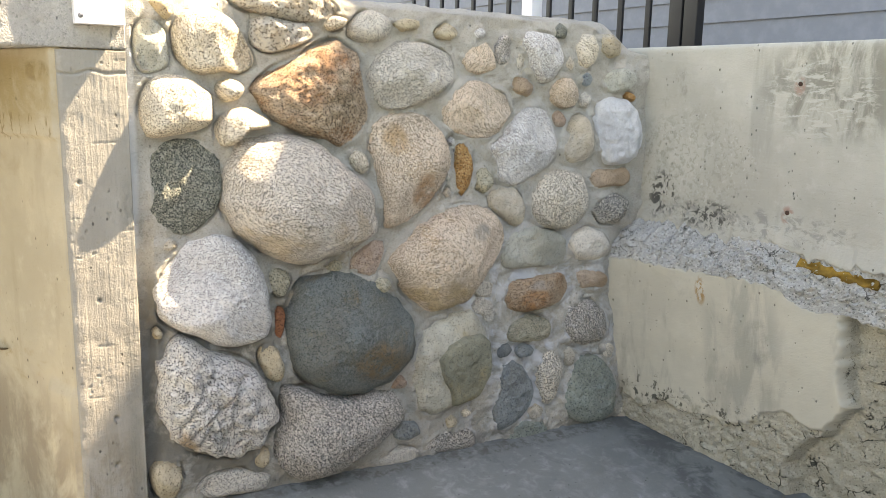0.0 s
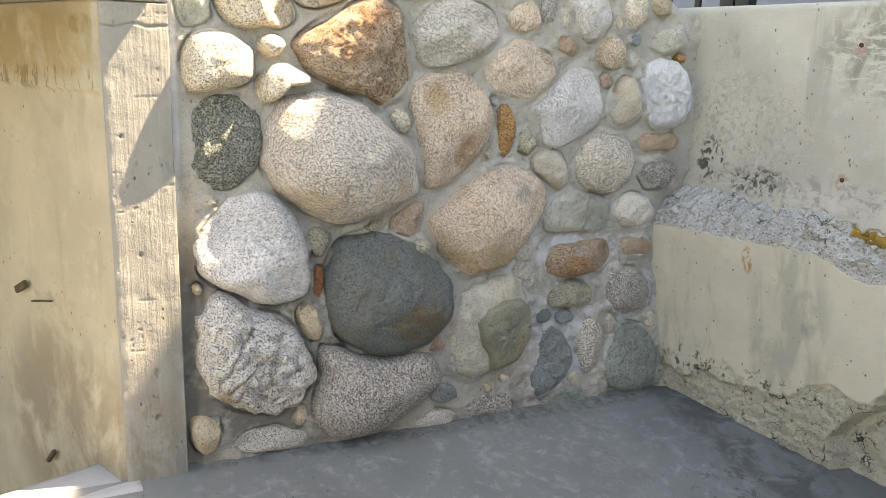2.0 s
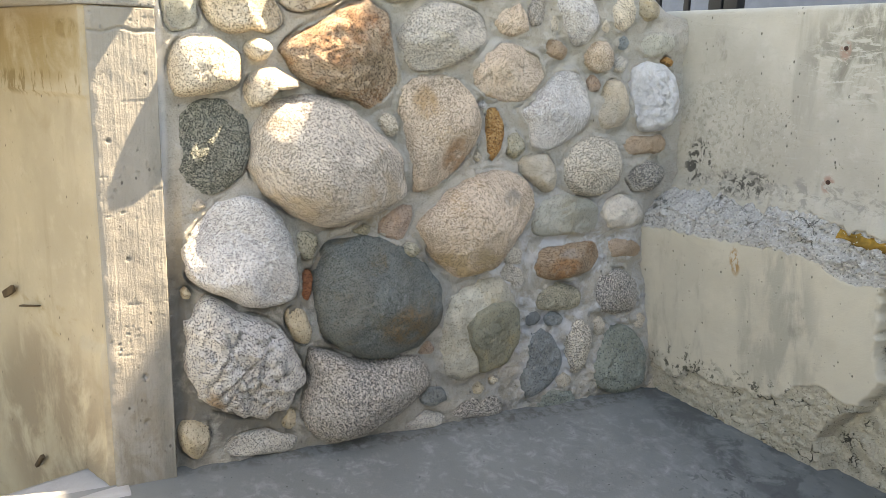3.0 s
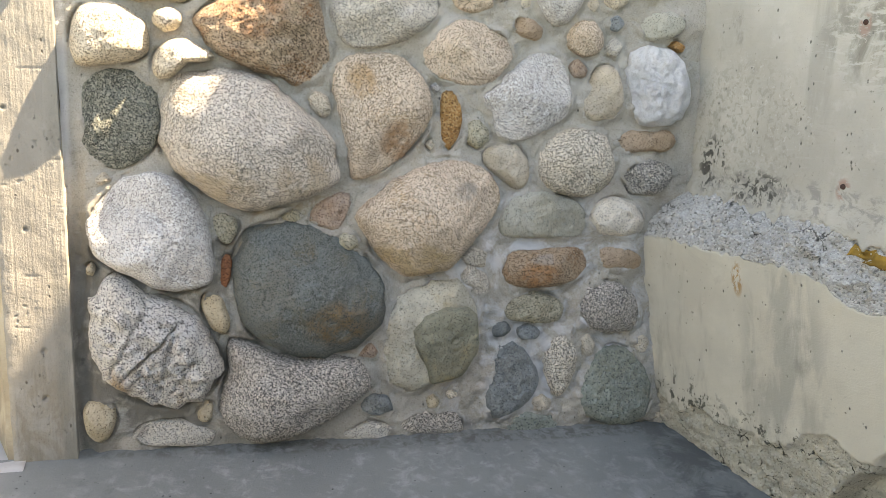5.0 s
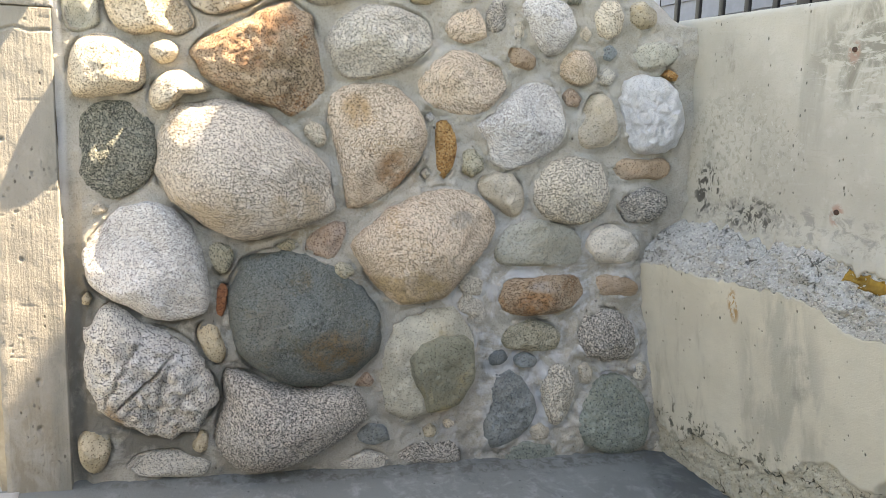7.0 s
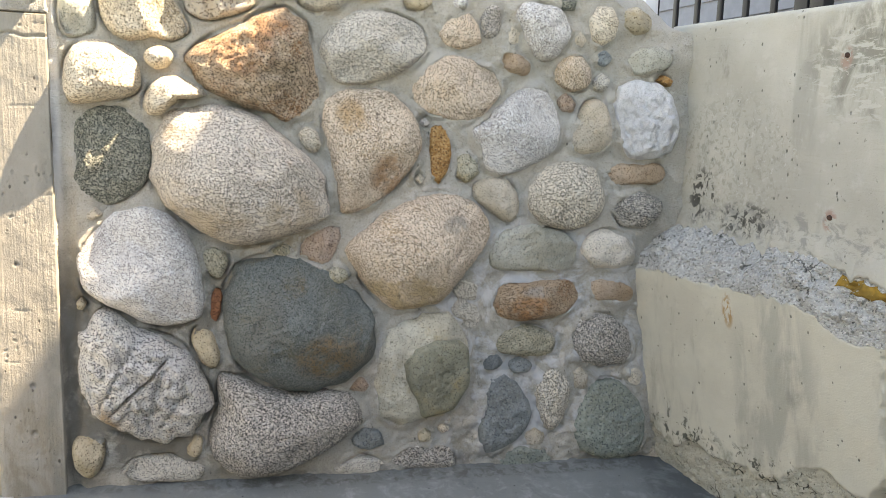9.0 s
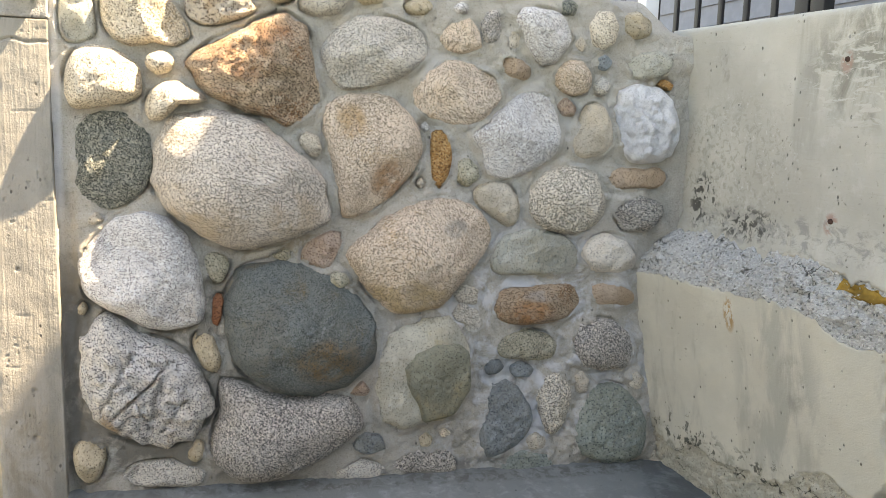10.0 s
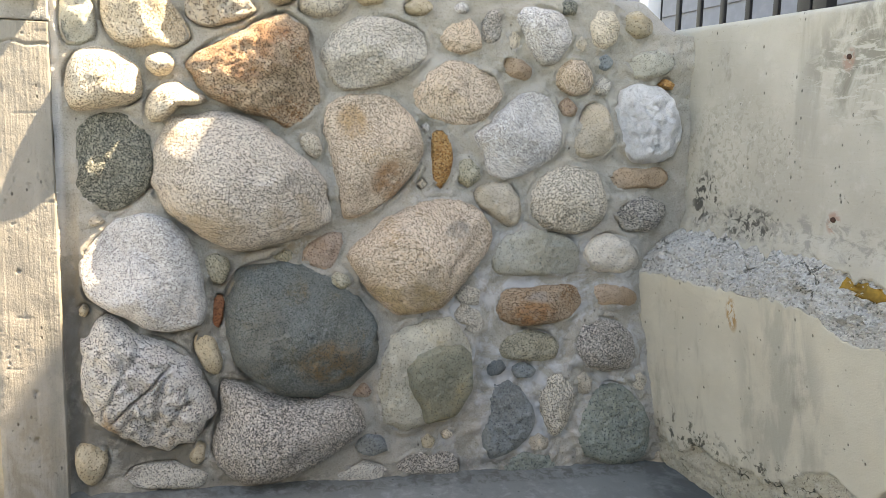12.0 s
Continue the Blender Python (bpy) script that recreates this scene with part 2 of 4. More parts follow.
def concrete_material(name, base, stain, pale, streak=0.0, boards=0.0, holes=0.4, gravel=0.0, rough=0.9, marks=(), cells=210.0, ax=(1, 2), cracks=0.0, relief=0.006, pins=0.0, lines=0.0):
    """Cast concrete: cloudy tone, stains, air holes, board marks, streaks or laid-bare gravel."""
    k = Mat(name, rough)
    a, b, f = k.noise(2.6, 6, 0.6), k.noise(14, 6, 0.65), k.noise(180, 3, 0.7)
    c = k.mix(k.step(a, 0.32, 0.68), tuple(v * 0.86 for v in base), tuple(v * 1.06 for v in base))
    c = k.mix(k.step(b, 0.52, 0.74, 0, 0.5), c, pale)
    c = k.mix(k.step(k.noise(5.5, 7, 0.7, distortion=0.6), 0.56, 0.72, 0, 0.65), c, stain)
    if streak:
        s = k.noise(9, 5, 0.6, k.scaled(1.0, 1.0, 0.16))
        c = k.mix(k.step(s, 0.56, 0.70, 0, streak), c, tuple(v * 0.72 for v in stain))
    c = k.mix(k.step(f, 0.62, 0.75, 0, 0.35), c, tuple(v * 0.55 for v in base))
    pits = k.voronoi(26)
    gate = k.step(k.noise(9, 3), 0.5, 0.62)
    dots = k.calc("MULTIPLY", k.step(pits, 0.10, 0.05), k.calc("MULTIPLY", gate, holes))
    worn = k.calc("MULTIPLY", k.step(k.noise(70, 4, 0.7), 0.63, 0.69), k.step(k.noise(6, 4, 0.6), 0.45, 0.62))
    dots = k.calc("MAXIMUM", dots, k.calc("MULTIPLY", worn, 0.75 * holes))
    c = k.mix(dots, c, tuple(v * 0.28 for v in base))
    if pins:
        tone = k.voronoi(60, vector=k.scaled(1.0, 1.0, 0.6), out="Color")
        odd = k.t.nodes.new("ShaderNodeSeparateColor")
        k.t.links.new(tone, odd.inputs[0])
        hole = k.calc("MULTIPLY", k.step(k.voronoi(60, vector=k.scaled(1.0, 1.0, 0.6)), 0.22, 0.10), k.step(odd.outputs[0], 1.0 - 0.24 * pins, 1.0 - 0.22 * pins))
        dots = k.calc("MAXIMUM", dots, k.calc("MULTIPLY", hole, k.step(k.noise(7, 4), 0.36, 0.56, 0.25, 1.0)))
        c = k.mix(k.calc("MULTIPLY", hole, 0.8), c, tuple(v * 0.2 for v in base))
    if lines:
        w = k.noise(13, 5, 0.7, k.scaled(1.0, 1.0, 9.0), 0.3)
        c = k.mix(k.step(w, 0.56, 0.70, 0, lines), c, tuple(v * 0.66 for v in base))
        c = k.mix(k.step(w, 0.42, 0.30, 0, lines), c, pale)
    h = k.calc("ADD", k.calc("MULTIPLY", b, 0.6), k.calc("MULTIPLY", f, 0.26))
    h = k.calc("SUBTRACT", h, k.calc("MULTIPLY", dots, 0.5))
    if boards:
        w = k.noise(120, 3, 0.6, k.scaled(1.0, 1.0, 0.03))
        h = k.calc("ADD", h, k.calc("MULTIPLY", w, boards))
        c = k.mix(k.step(w, 0.55, 0.7, 0, 0.10), c, tuple(v * 0.7 for v in base))
    if gravel:
        cell = k.voronoi(cells, out="Color")
        sep = k.t.nodes.new("ShaderNodeSeparateColor")
        k.t.links.new(cell, sep.inputs[0])
        c = k.mix(k.step(sep.outputs[0], 0.55, 0.95, 0, gravel), c, tuple(v * 1.35 for v in base))
        c = k.mix(k.step(sep.outputs[1], 0.88, 0.92, 0, gravel), c, (0.09, 0.09, 0.085))
        h = k.calc("ADD", h, k.calc("MULTIPLY", k.voronoi(cells), -0.9 * gravel))
    if cracks:
        add = k.t.nodes.new("ShaderNodeVectorMath")
        add.operation = "MULTIPLY_ADD"
        warp = k.t.nodes.new("ShaderNodeTexNoise")
        k.t.links.new(k.coord, warp.inputs["Vector"])
        warp.inputs["Scale"].default_value, warp.inputs["Detail"].default_value = 30, 4
        k.t.links.new(warp.outputs["Color"], add.inputs[0])
        add.inputs[1].default_value = (0.05, 0.05, 0.05)
        k.t.links.new(k.coord, add.inputs[2])
        line = k.step(k.voronoi(15, "DISTANCE_TO_EDGE", add.outputs[0]), 0.035, 0.008)
        line = k.calc("MULTIPLY", line, k.step(k.noise(11, 4), 0.52, 0.62))
        pit = k.step(k.noise(70, 4, 0.7), 0.62, 0.68)
        line = k.calc("MAXIMUM", line, k.calc("MULTIPLY", pit, k.step(k.noise(8, 3), 0.42, 0.6)))
        c = k.mix(k.calc("MULTIPLY", line, cracks), c, (0.035, 0.033, 0.025))
        h = k.calc("SUBTRACT", h, k.calc("MULTIPLY", line, 1.2))
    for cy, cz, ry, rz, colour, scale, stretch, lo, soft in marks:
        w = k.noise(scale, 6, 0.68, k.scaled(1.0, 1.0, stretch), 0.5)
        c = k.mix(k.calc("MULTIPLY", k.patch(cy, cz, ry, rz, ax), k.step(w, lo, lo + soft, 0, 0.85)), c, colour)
    return k.done(c, k.bump(h, relief))


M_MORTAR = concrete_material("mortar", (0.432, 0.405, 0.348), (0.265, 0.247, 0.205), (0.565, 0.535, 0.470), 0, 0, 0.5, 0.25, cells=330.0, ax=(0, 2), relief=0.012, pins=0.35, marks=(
    # narrow pale strip paints the highlight on the cove next to the pillar
    # wide lower-left mark: damp brown mortar plus shade painted between the stones
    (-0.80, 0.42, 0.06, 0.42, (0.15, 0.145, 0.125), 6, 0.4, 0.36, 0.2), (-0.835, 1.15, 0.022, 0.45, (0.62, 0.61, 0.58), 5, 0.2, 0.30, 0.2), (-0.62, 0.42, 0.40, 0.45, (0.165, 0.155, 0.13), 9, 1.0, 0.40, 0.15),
    (-0.2, 0.8, 0.5, 0.4, (0.30, 0.255, 0.185), 11, 1.0, 0.52, 0.12), (0.5, 0.42, 0.55, 0.5, (0.55, 0.56, 0.56), 9, 1.0, 0.45, 0.14), (0.45, 1.2, 0.6, 0.35, (0.46, 0.445, 0.40), 10, 1.0, 0.50, 0.15),
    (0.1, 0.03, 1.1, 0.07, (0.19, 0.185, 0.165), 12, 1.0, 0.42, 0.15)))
M_PILLAR = concrete_material("concrete_board_marked", (0.300, 0.282, 0.244), (0.225, 0.209, 0.178), (0.370, 0.352, 0.312), 0, 0.32, 0.8, ax=(0, 2), relief=0.006, pins=0.55, marks=(
    # dark foot and right edge carry painted shade over the brownish concrete
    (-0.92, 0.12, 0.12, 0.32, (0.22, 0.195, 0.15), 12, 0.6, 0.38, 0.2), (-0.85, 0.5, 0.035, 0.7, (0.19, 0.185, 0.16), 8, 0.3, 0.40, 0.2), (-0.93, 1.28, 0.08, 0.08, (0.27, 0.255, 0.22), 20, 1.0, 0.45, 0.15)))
M_BEAM = concrete_material("concrete_pitted", (0.34, 0.329, 0.305), (0.246, 0.238, 0.218), (0.412, 0.4, 0.373), 0, 0, 1.0, 0.25, relief=0.006, pins=1.0)
# Base yellow holds warm bounced light besides the concrete's own beige.
M_YELLOW = concrete_material("concrete_yellow_bounce", (0.43, 0.375, 0.275), (0.34, 0.285, 0.19), (0.50, 0.445, 0.345), 0.25, 0, 0.6, pins=0.35, marks=(
    (0.07, 1.285, 0.07, 0.03, (0.13, 0.095, 0.04), 18, 0.8, 0.38, 0.2), (0.3, 1.24, 0.5, 0.11, (0.30, 0.235, 0.125), 7, 0.8, 0.36, 0.2), (0.3, 1.15, 0.5, 0.04, (0.21, 0.16, 0.08), 26, 0.3, 0.50, 0.06),
    # the wide brown mark at the foot paints a shadow on the side
    (0.3, 0.1, 0.5, 0.45, (0.24, 0.195, 0.14), 5, 0.8, 0.36, 0.2), (0.3, 0.50, 0.25, 0.06, (0.3, 0.23, 0.12), 9, 2.0, 0.52, 0.2)))
M_UPPER = concrete_material("concrete_weathered", (0.452, 0.430, 0.366), (0.372, 0.356, 0.306), (0.530, 0.510, 0.450), 0.45, 0, 0.7, pins=0.8, lines=0.22, marks=(
    (-0.15, 1.0, 0.32, 0.26, (0.33, 0.315, 0.262), 52, 1.0, 0.50, 0.10), (-0.15, 1.05, 0.32, 0.22, (0.53, 0.515, 0.46), 70, 1.0, 0.58, 0.08),
    (-0.66, 1.29, 0.30, 0.19, (0.215, 0.205, 0.165), 10, 0.45, 0.42, 0.14), (-0.60, 1.26, 0.22, 0.15, (0.50, 0.48, 0.42), 16, 3.2, 0.50, 0.08), (-0.12, 1.25, 0.12, 0.14, (0.30, 0.285, 0.235), 14, 0.6, 0.48, 0.14),
    (-0.05, 0.90, 0.08, 0.11, (0.03, 0.03, 0.026), 34, 0.8, 0.51, 0.03), (-0.24, 0.85, 0.14, 0.06, (0.035, 0.035, 0.03), 42, 1.0, 0.51, 0.03),
    (-0.538, 1.295, 0.022, 0.035, (0.34, 0.22, 0.17), 30, 1.0, 0.46, 0.06), (-0.538, 0.887, 0.025, 0.035, (0.36, 0.22, 0.17), 30, 1.0, 0.46, 0.06),
    (-0.95, 1.2, 0.2, 0.25, (0.27, 0.265, 0.225), 12, 0.3, 0.50, 0.2), (-0.4, 0.84, 0.5, 0.07, (0.27, 0.262, 0.232), 26, 1.6, 0.48, 0.14)))
M_LOWER = concrete_material("concrete_cream", (0.570, 0.535, 0.436), (0.432, 0.404, 0.328), (0.600, 0.565, 0.474), 0.5, 0, 0.7, pins=0.75, lines=0.06, marks=(
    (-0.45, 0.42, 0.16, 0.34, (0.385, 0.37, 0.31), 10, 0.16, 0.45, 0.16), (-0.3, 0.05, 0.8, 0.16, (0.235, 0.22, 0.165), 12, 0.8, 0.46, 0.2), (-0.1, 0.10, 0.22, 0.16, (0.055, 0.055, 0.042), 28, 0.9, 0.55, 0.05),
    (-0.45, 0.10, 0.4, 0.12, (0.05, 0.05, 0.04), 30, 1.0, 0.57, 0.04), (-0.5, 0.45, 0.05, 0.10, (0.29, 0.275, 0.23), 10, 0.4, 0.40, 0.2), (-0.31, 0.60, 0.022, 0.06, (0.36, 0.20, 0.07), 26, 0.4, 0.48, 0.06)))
M_RUBBLE = concrete_material("concrete_gravel", (0.494, 0.483, 0.446), (0.314, 0.304, 0.271), (0.598, 0.589, 0.556), 0, 0, 0.9, 0.5, cells=190.0, cracks=0.7, relief=0.012, pins=1.0)
M_CRUST = concrete_material("concrete_crust", (0.50, 0.465, 0.37), (0.30, 0.275, 0.21), (0.60, 0.565, 0.465), 0, 0, 0.9, 0.3, cracks=0.9, relief=0.012, pins=0.8)
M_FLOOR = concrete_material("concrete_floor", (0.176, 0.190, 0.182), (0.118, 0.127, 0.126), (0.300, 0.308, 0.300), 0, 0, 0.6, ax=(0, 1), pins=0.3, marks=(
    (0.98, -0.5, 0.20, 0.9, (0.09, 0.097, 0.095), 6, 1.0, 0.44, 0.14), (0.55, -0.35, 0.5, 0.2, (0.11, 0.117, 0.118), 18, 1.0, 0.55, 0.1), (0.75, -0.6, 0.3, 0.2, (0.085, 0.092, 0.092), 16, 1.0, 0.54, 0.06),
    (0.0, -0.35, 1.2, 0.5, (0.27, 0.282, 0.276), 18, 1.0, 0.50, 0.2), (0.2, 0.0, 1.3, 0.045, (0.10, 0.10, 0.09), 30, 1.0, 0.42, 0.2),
    (-1.5, -0.5, 0.62, 1.4, (0.33, 0.33, 0.32), 3, 1.0, 0.10, 0.1)))
M_RAMP = concrete_material("concrete_light", (0.42, 0.42, 0.41), (0.33, 0.33, 0.32), (0.5, 0.5, 0.49), 0, 0, 0.3)
M_PLAIN = concrete_material("concrete_plain", (0.36, 0.35, 0.32), (0.28, 0.27, 0.24), (0.44, 0.43, 0.40), 0.3, 0, 0.4)
M_SOIL = concrete_material("gravel_soil", (0.20, 0.19, 0.165), (0.12, 0.11, 0.09), (0.29, 0.28, 0.25), 0, 0, 0.1, 0.6)


def plain_material(name, colour, rough=0.5, metal=0.0, wear=0.12):
    k = Mat(name, rough)
    k.b.inputs["Metallic"].default_value = metal
    c = k.mix(k.step(k.noise(12, 5, 0.6), 0.4, 0.7), tuple(v * (1 - wear) for v in colour), colour)
    return k.done(c, k.bump(k.noise(90, 3), 0.0006))


M_BLACK = plain_material("black_metal", (0.022, 0.022, 0.024), 0.45, 0.0)
M_SIDING = plain_material("siding_grey", (0.25, 0.26, 0.29), 0.6)
M_WHITE = plain_material("white_plastic", (0.78, 0.79, 0.82), 0.4, 0, 0.04)
M_RUST = plain_material("rust", (0.10, 0.055, 0.04), 0.9, 0, 0.5)
M_ROOF = plain_material("roof_grey", (0.16, 0.16, 0.17), 0.9, 0, 0.3)
M_PAINT = plain_material("orange_paint", (0.46, 0.27, 0.05), 0.8, 0, 0.6)
M_WOOD = plain_material("old_wood", (0.12, 0.085, 0.05), 0.9, 0, 0.4)
M_STEEL = plain_material("screw_steel", (0.25, 0.25, 0.26), 0.35, 1.0)


# ---- builders ----
def mesh_object(name, bm, material, smooth=True):
    me = bpy.data.meshes.new(name)
    bm.normal_update()
    bm.to_mesh(me)
    bm.free()
    me.materials.append(material)
    if smooth:
        me.polygons.foreach_set("use_smooth", [True] * len(me.polygons))
    return new(name, me)


def part(name, bm, material, parent, label="", smooth=True):
    ob = mesh_object(name, bm, material, smooth)
    ob.parent = parent
    return tagged(ob, label) if label else ob


def thing(name, at, label, category, group="", kind=""):
    ob = new(name)
    ob.location = at
    ob.empty_display_size = 0.05
    bpy.context.view_layer.update()
    return tagged(ob, label, category, group, kind)


def box(bm, x0, y0, z0, x1, y1, z1, bevel=0.0):
    made = bmesh.ops.create_cube(bm, size=1.0, matrix=Matrix.LocRotScale(((x0 + x1) / 2, (y0 + y1) / 2, (z0 + z1) / 2), None, (abs(x1 - x0), abs(y1 - y0), abs(z1 - z0))))
    if bevel:
        edges = list({e for v in made["verts"] for e in v.link_edges})
        bmesh.ops.bevel(bm, geom=edges, offset=bevel, segments=2, affect="EDGES", profile=0.5)
    return bm


def sheet(func, us, vs):
    """A grid of points func(u, v) as a bmesh; facing the side from which u runs right and v up."""
    bm = bmesh.new()
    rows = [[bm.verts.new(func(u, v)) for u in us] for v in vs]
    for a, b in zip(rows, rows[1:]):
        for i in range(len(us) - 1):
            bm.faces.new((a[i], a[i + 1], b[i + 1], b[i]))
    return bm


def skirt(bm, way):
    """Gives a sheet thickness: its rim is drawn back along way, and closed behind."""
    rim = [e for e in bm.edges if e.is_boundary]
    made = bmesh.ops.extrude_edge_only(bm, edges=rim)["geom"]
    moved = [g for g in made if isinstance(g, bmesh.types.BMVert)]
    bmesh.ops.translate(bm, verts=moved, vec=way)
    bmesh.ops.contextual_create(bm, geom=[e for e in bm.edges if e.is_boundary])
    bmesh.ops.recalc_face_normals(bm, faces=bm.faces)
    return bm


def span(a, b, n):
    return [a + (b - a) * i / (n - 1) for i in range(n)]


def ease(a, b, x):
    t = min(1.0, max(0.0, (x - a) / (b - a)))
    return t * t * (3 - 2 * t)


def rough3(x, y, z, scale, octaves=4):
    return noise.fractal((x * scale, y * scale, z * scale), 0.9, 2.1, octaves)


# ---- ground and floor ----
def floor_z(x, y):
    return -0.046 * (x - 0.955) + 0.156 * (y + 0.078)


def floor_point(x, y):
    y = min(y, 0.0) if x < -0.96 else y
    far = ease(2.2, 5.0, -y)
    z = floor_z(x, max(y, -3.2)) * (1 - far) + -0.42 * far
    return (x, y, z + 0.003 * rough3(x, y, 0, 2.2))


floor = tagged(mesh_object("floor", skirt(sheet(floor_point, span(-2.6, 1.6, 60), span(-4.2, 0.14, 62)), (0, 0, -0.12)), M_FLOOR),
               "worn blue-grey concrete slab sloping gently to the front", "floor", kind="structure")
ramp = tagged(mesh_object("landing", skirt(sheet(lambda x, t: (x, -0.055 + t * (0.18 + 0.27 * (x + 1.04)), 0.10 + 0.004 * t + 0.003 * rough3(x, t, 3, 4)), span(-1.65, -0.965, 40), span(0, 1, 14)), (0, 0, -0.75)), M_RAMP),
              "pale grey concrete landing with a straight edge beside the pillar", "landing", kind="structure")
ground = tagged(mesh_object("ground", sheet(lambda x, y: (x, y, -0.62 + 0.02 * noise.noise((x * 0.2, y * 0.2, 0))), span(-900, 900, 40), span(-900, 900, 40)), M_SOIL),
                "wide plain ground of grey-brown gravelly soil", "ground", kind="structure")
terrace = tagged(mesh_object("terrace", skirt(sheet(lambda x, y: (x, y, 1.34 + 0.015 * rough3(x, y, 0, 1.5)), span(1.33, 9.0, 30), span(-5.0, 9.0, 40)), (0, 0, -2.2)), M_SOIL),
                 "raised gravelly terrace behind the retaining walls", "ground", kind="structure")


# ---- cobble wall ----
def mortar_y(x):
    return 0.03 + 0.02 * x


def wall_top(x):
    return 1.49 + 0.12 * ease(-0.22, -0.34, x) - 0.09 * ease(0.66, 0.87, x) ** 1.3


def crown_top(x):
    return 1.522 + 0.10 * ease(-0.22, -0.34, x) - 0.097 * ease(0.86, 1.0, x) ** 1.2


stone_wall = thing("wall_cobble", (0.05, 0.1, 0.0), "mortared wall of large rounded river stones between concrete walls", "wall", kind="structure")
STONES = []

LABELS = {
    "granite": "large warm-grey granite boulder with fine dark specks", "greywhite": "pale grey-white granite stone with fine specks",
    "cream": "cream granite stone with dark specks", "tan": "smooth tan river pebble", "beige": "smooth beige river stone",
    "palegreen": "flat pale greenish-grey stone", "palegrey": "pale grey weathered stone", "whiterock": "rough broken off-white rock",
    "cracked": "rough white rock with deep dark cracks", "quartz": "bright white rough quartz block", "darkgreen": "dark green speckled granite cobble",
    "rustrock": "rust-stained broken brown granite boulder", "rustspeck": "long rust-brown speckled stone", "brownsm": "smooth brownish stone",
    "redchip": "narrow brick-red stone chip", "pinkchip": "pinkish-brown stone chip", "mossy": "olive-grey stone", "darkblue": "smooth dark blue-grey basalt stone",
    "blueslate": "flat blue-grey slate stone", "greenslate": "flat green-grey slate stone", "saltpepper": "black and white speckled granite stone",
    "saltpepperdark": "dark grey speckled oval cobble", "pinkgranite": "pinkish-tan speckled granite stone", "tanpoint": "pointed tan granite stone with rusty spots", "pinkbig": "large pinkish granite boulder, ochre underside with warm bounce painted in",
    "basaltbig": "large smooth dark blue-grey boulder with a brown patch", "orange": "rusty orange stone",
    "whitespeck": "cream stone with strong black specks", "whiteoval": "smooth off-white oval stone", "rim": "pale outer rim of a broken rock, its lit facing painted in", "block": "angular olive-grey block with a broken face",
}
JAGGED = {"whiterock": 1.0, "cracked": 1.1, "quartz": 0.8, "rustrock": 0.8, "block": 0.2, "rim": 0.25, "blueslate": 0.3, "greenslate": 0.4, "redchip": 0.4, "pinkchip": 0.5, "mossy": 0.4, "orange": 0.3, "palegrey": 0.15}
FLAT = {"rim", "blueslate", "greenslate", "block", "palegreen", "quartz", "redchip", "orange"}


ANGULAR = {"rim": 0.95, "block": 0.95, "quartz": 0.9, "blueslate": 0.8, "greenslate": 0.6, "cracked": 0.7, "rustrock": 0.7, "whiterock": 0.7, "saltpepper": 0.55, "basaltbig": 0.7, "pinkgranite": 0.5, "greywhite": 0.4, "granite": 0.5, "tanpoint": 0.7, "pinkchip": 0.9, "mossy": 0.6, "orange": 0.6, "rustspeck": 0.6, "pinkbig": 0.4, "palegrey": 0.4, "cream": 0.3}


def radius_at(radii, a, sharp=0.0):
    """The stone's half-width towards the angle a, between its sixteen half-widths: smooth, or straight from corner to corner."""
    n = len(radii)
    f = (a / math.tau * n) % n
    i = int(f)
    t = f - i
    if sharp:
        ra, rb, w = radii[i], radii[(i + 1) % n], math.tau / n
        straight = ra * rb * math.sin(w) / (ra * math.sin(t * w) + rb * math.sin((1 - t) * w))
        return sharp * straight + (1 - sharp) * radius_at(radii, a)
    p0, p1, p2, p3 = (radii[(i + k) % n] for k in (-1, 0, 1, 2))
    return p1 + 0.5 * t * (p2 - p0 + t * (2 * p0 - 5 * p1 + 4 * p2 - p3 + t * (3 * (p1 - p2) + p3 - p0)))


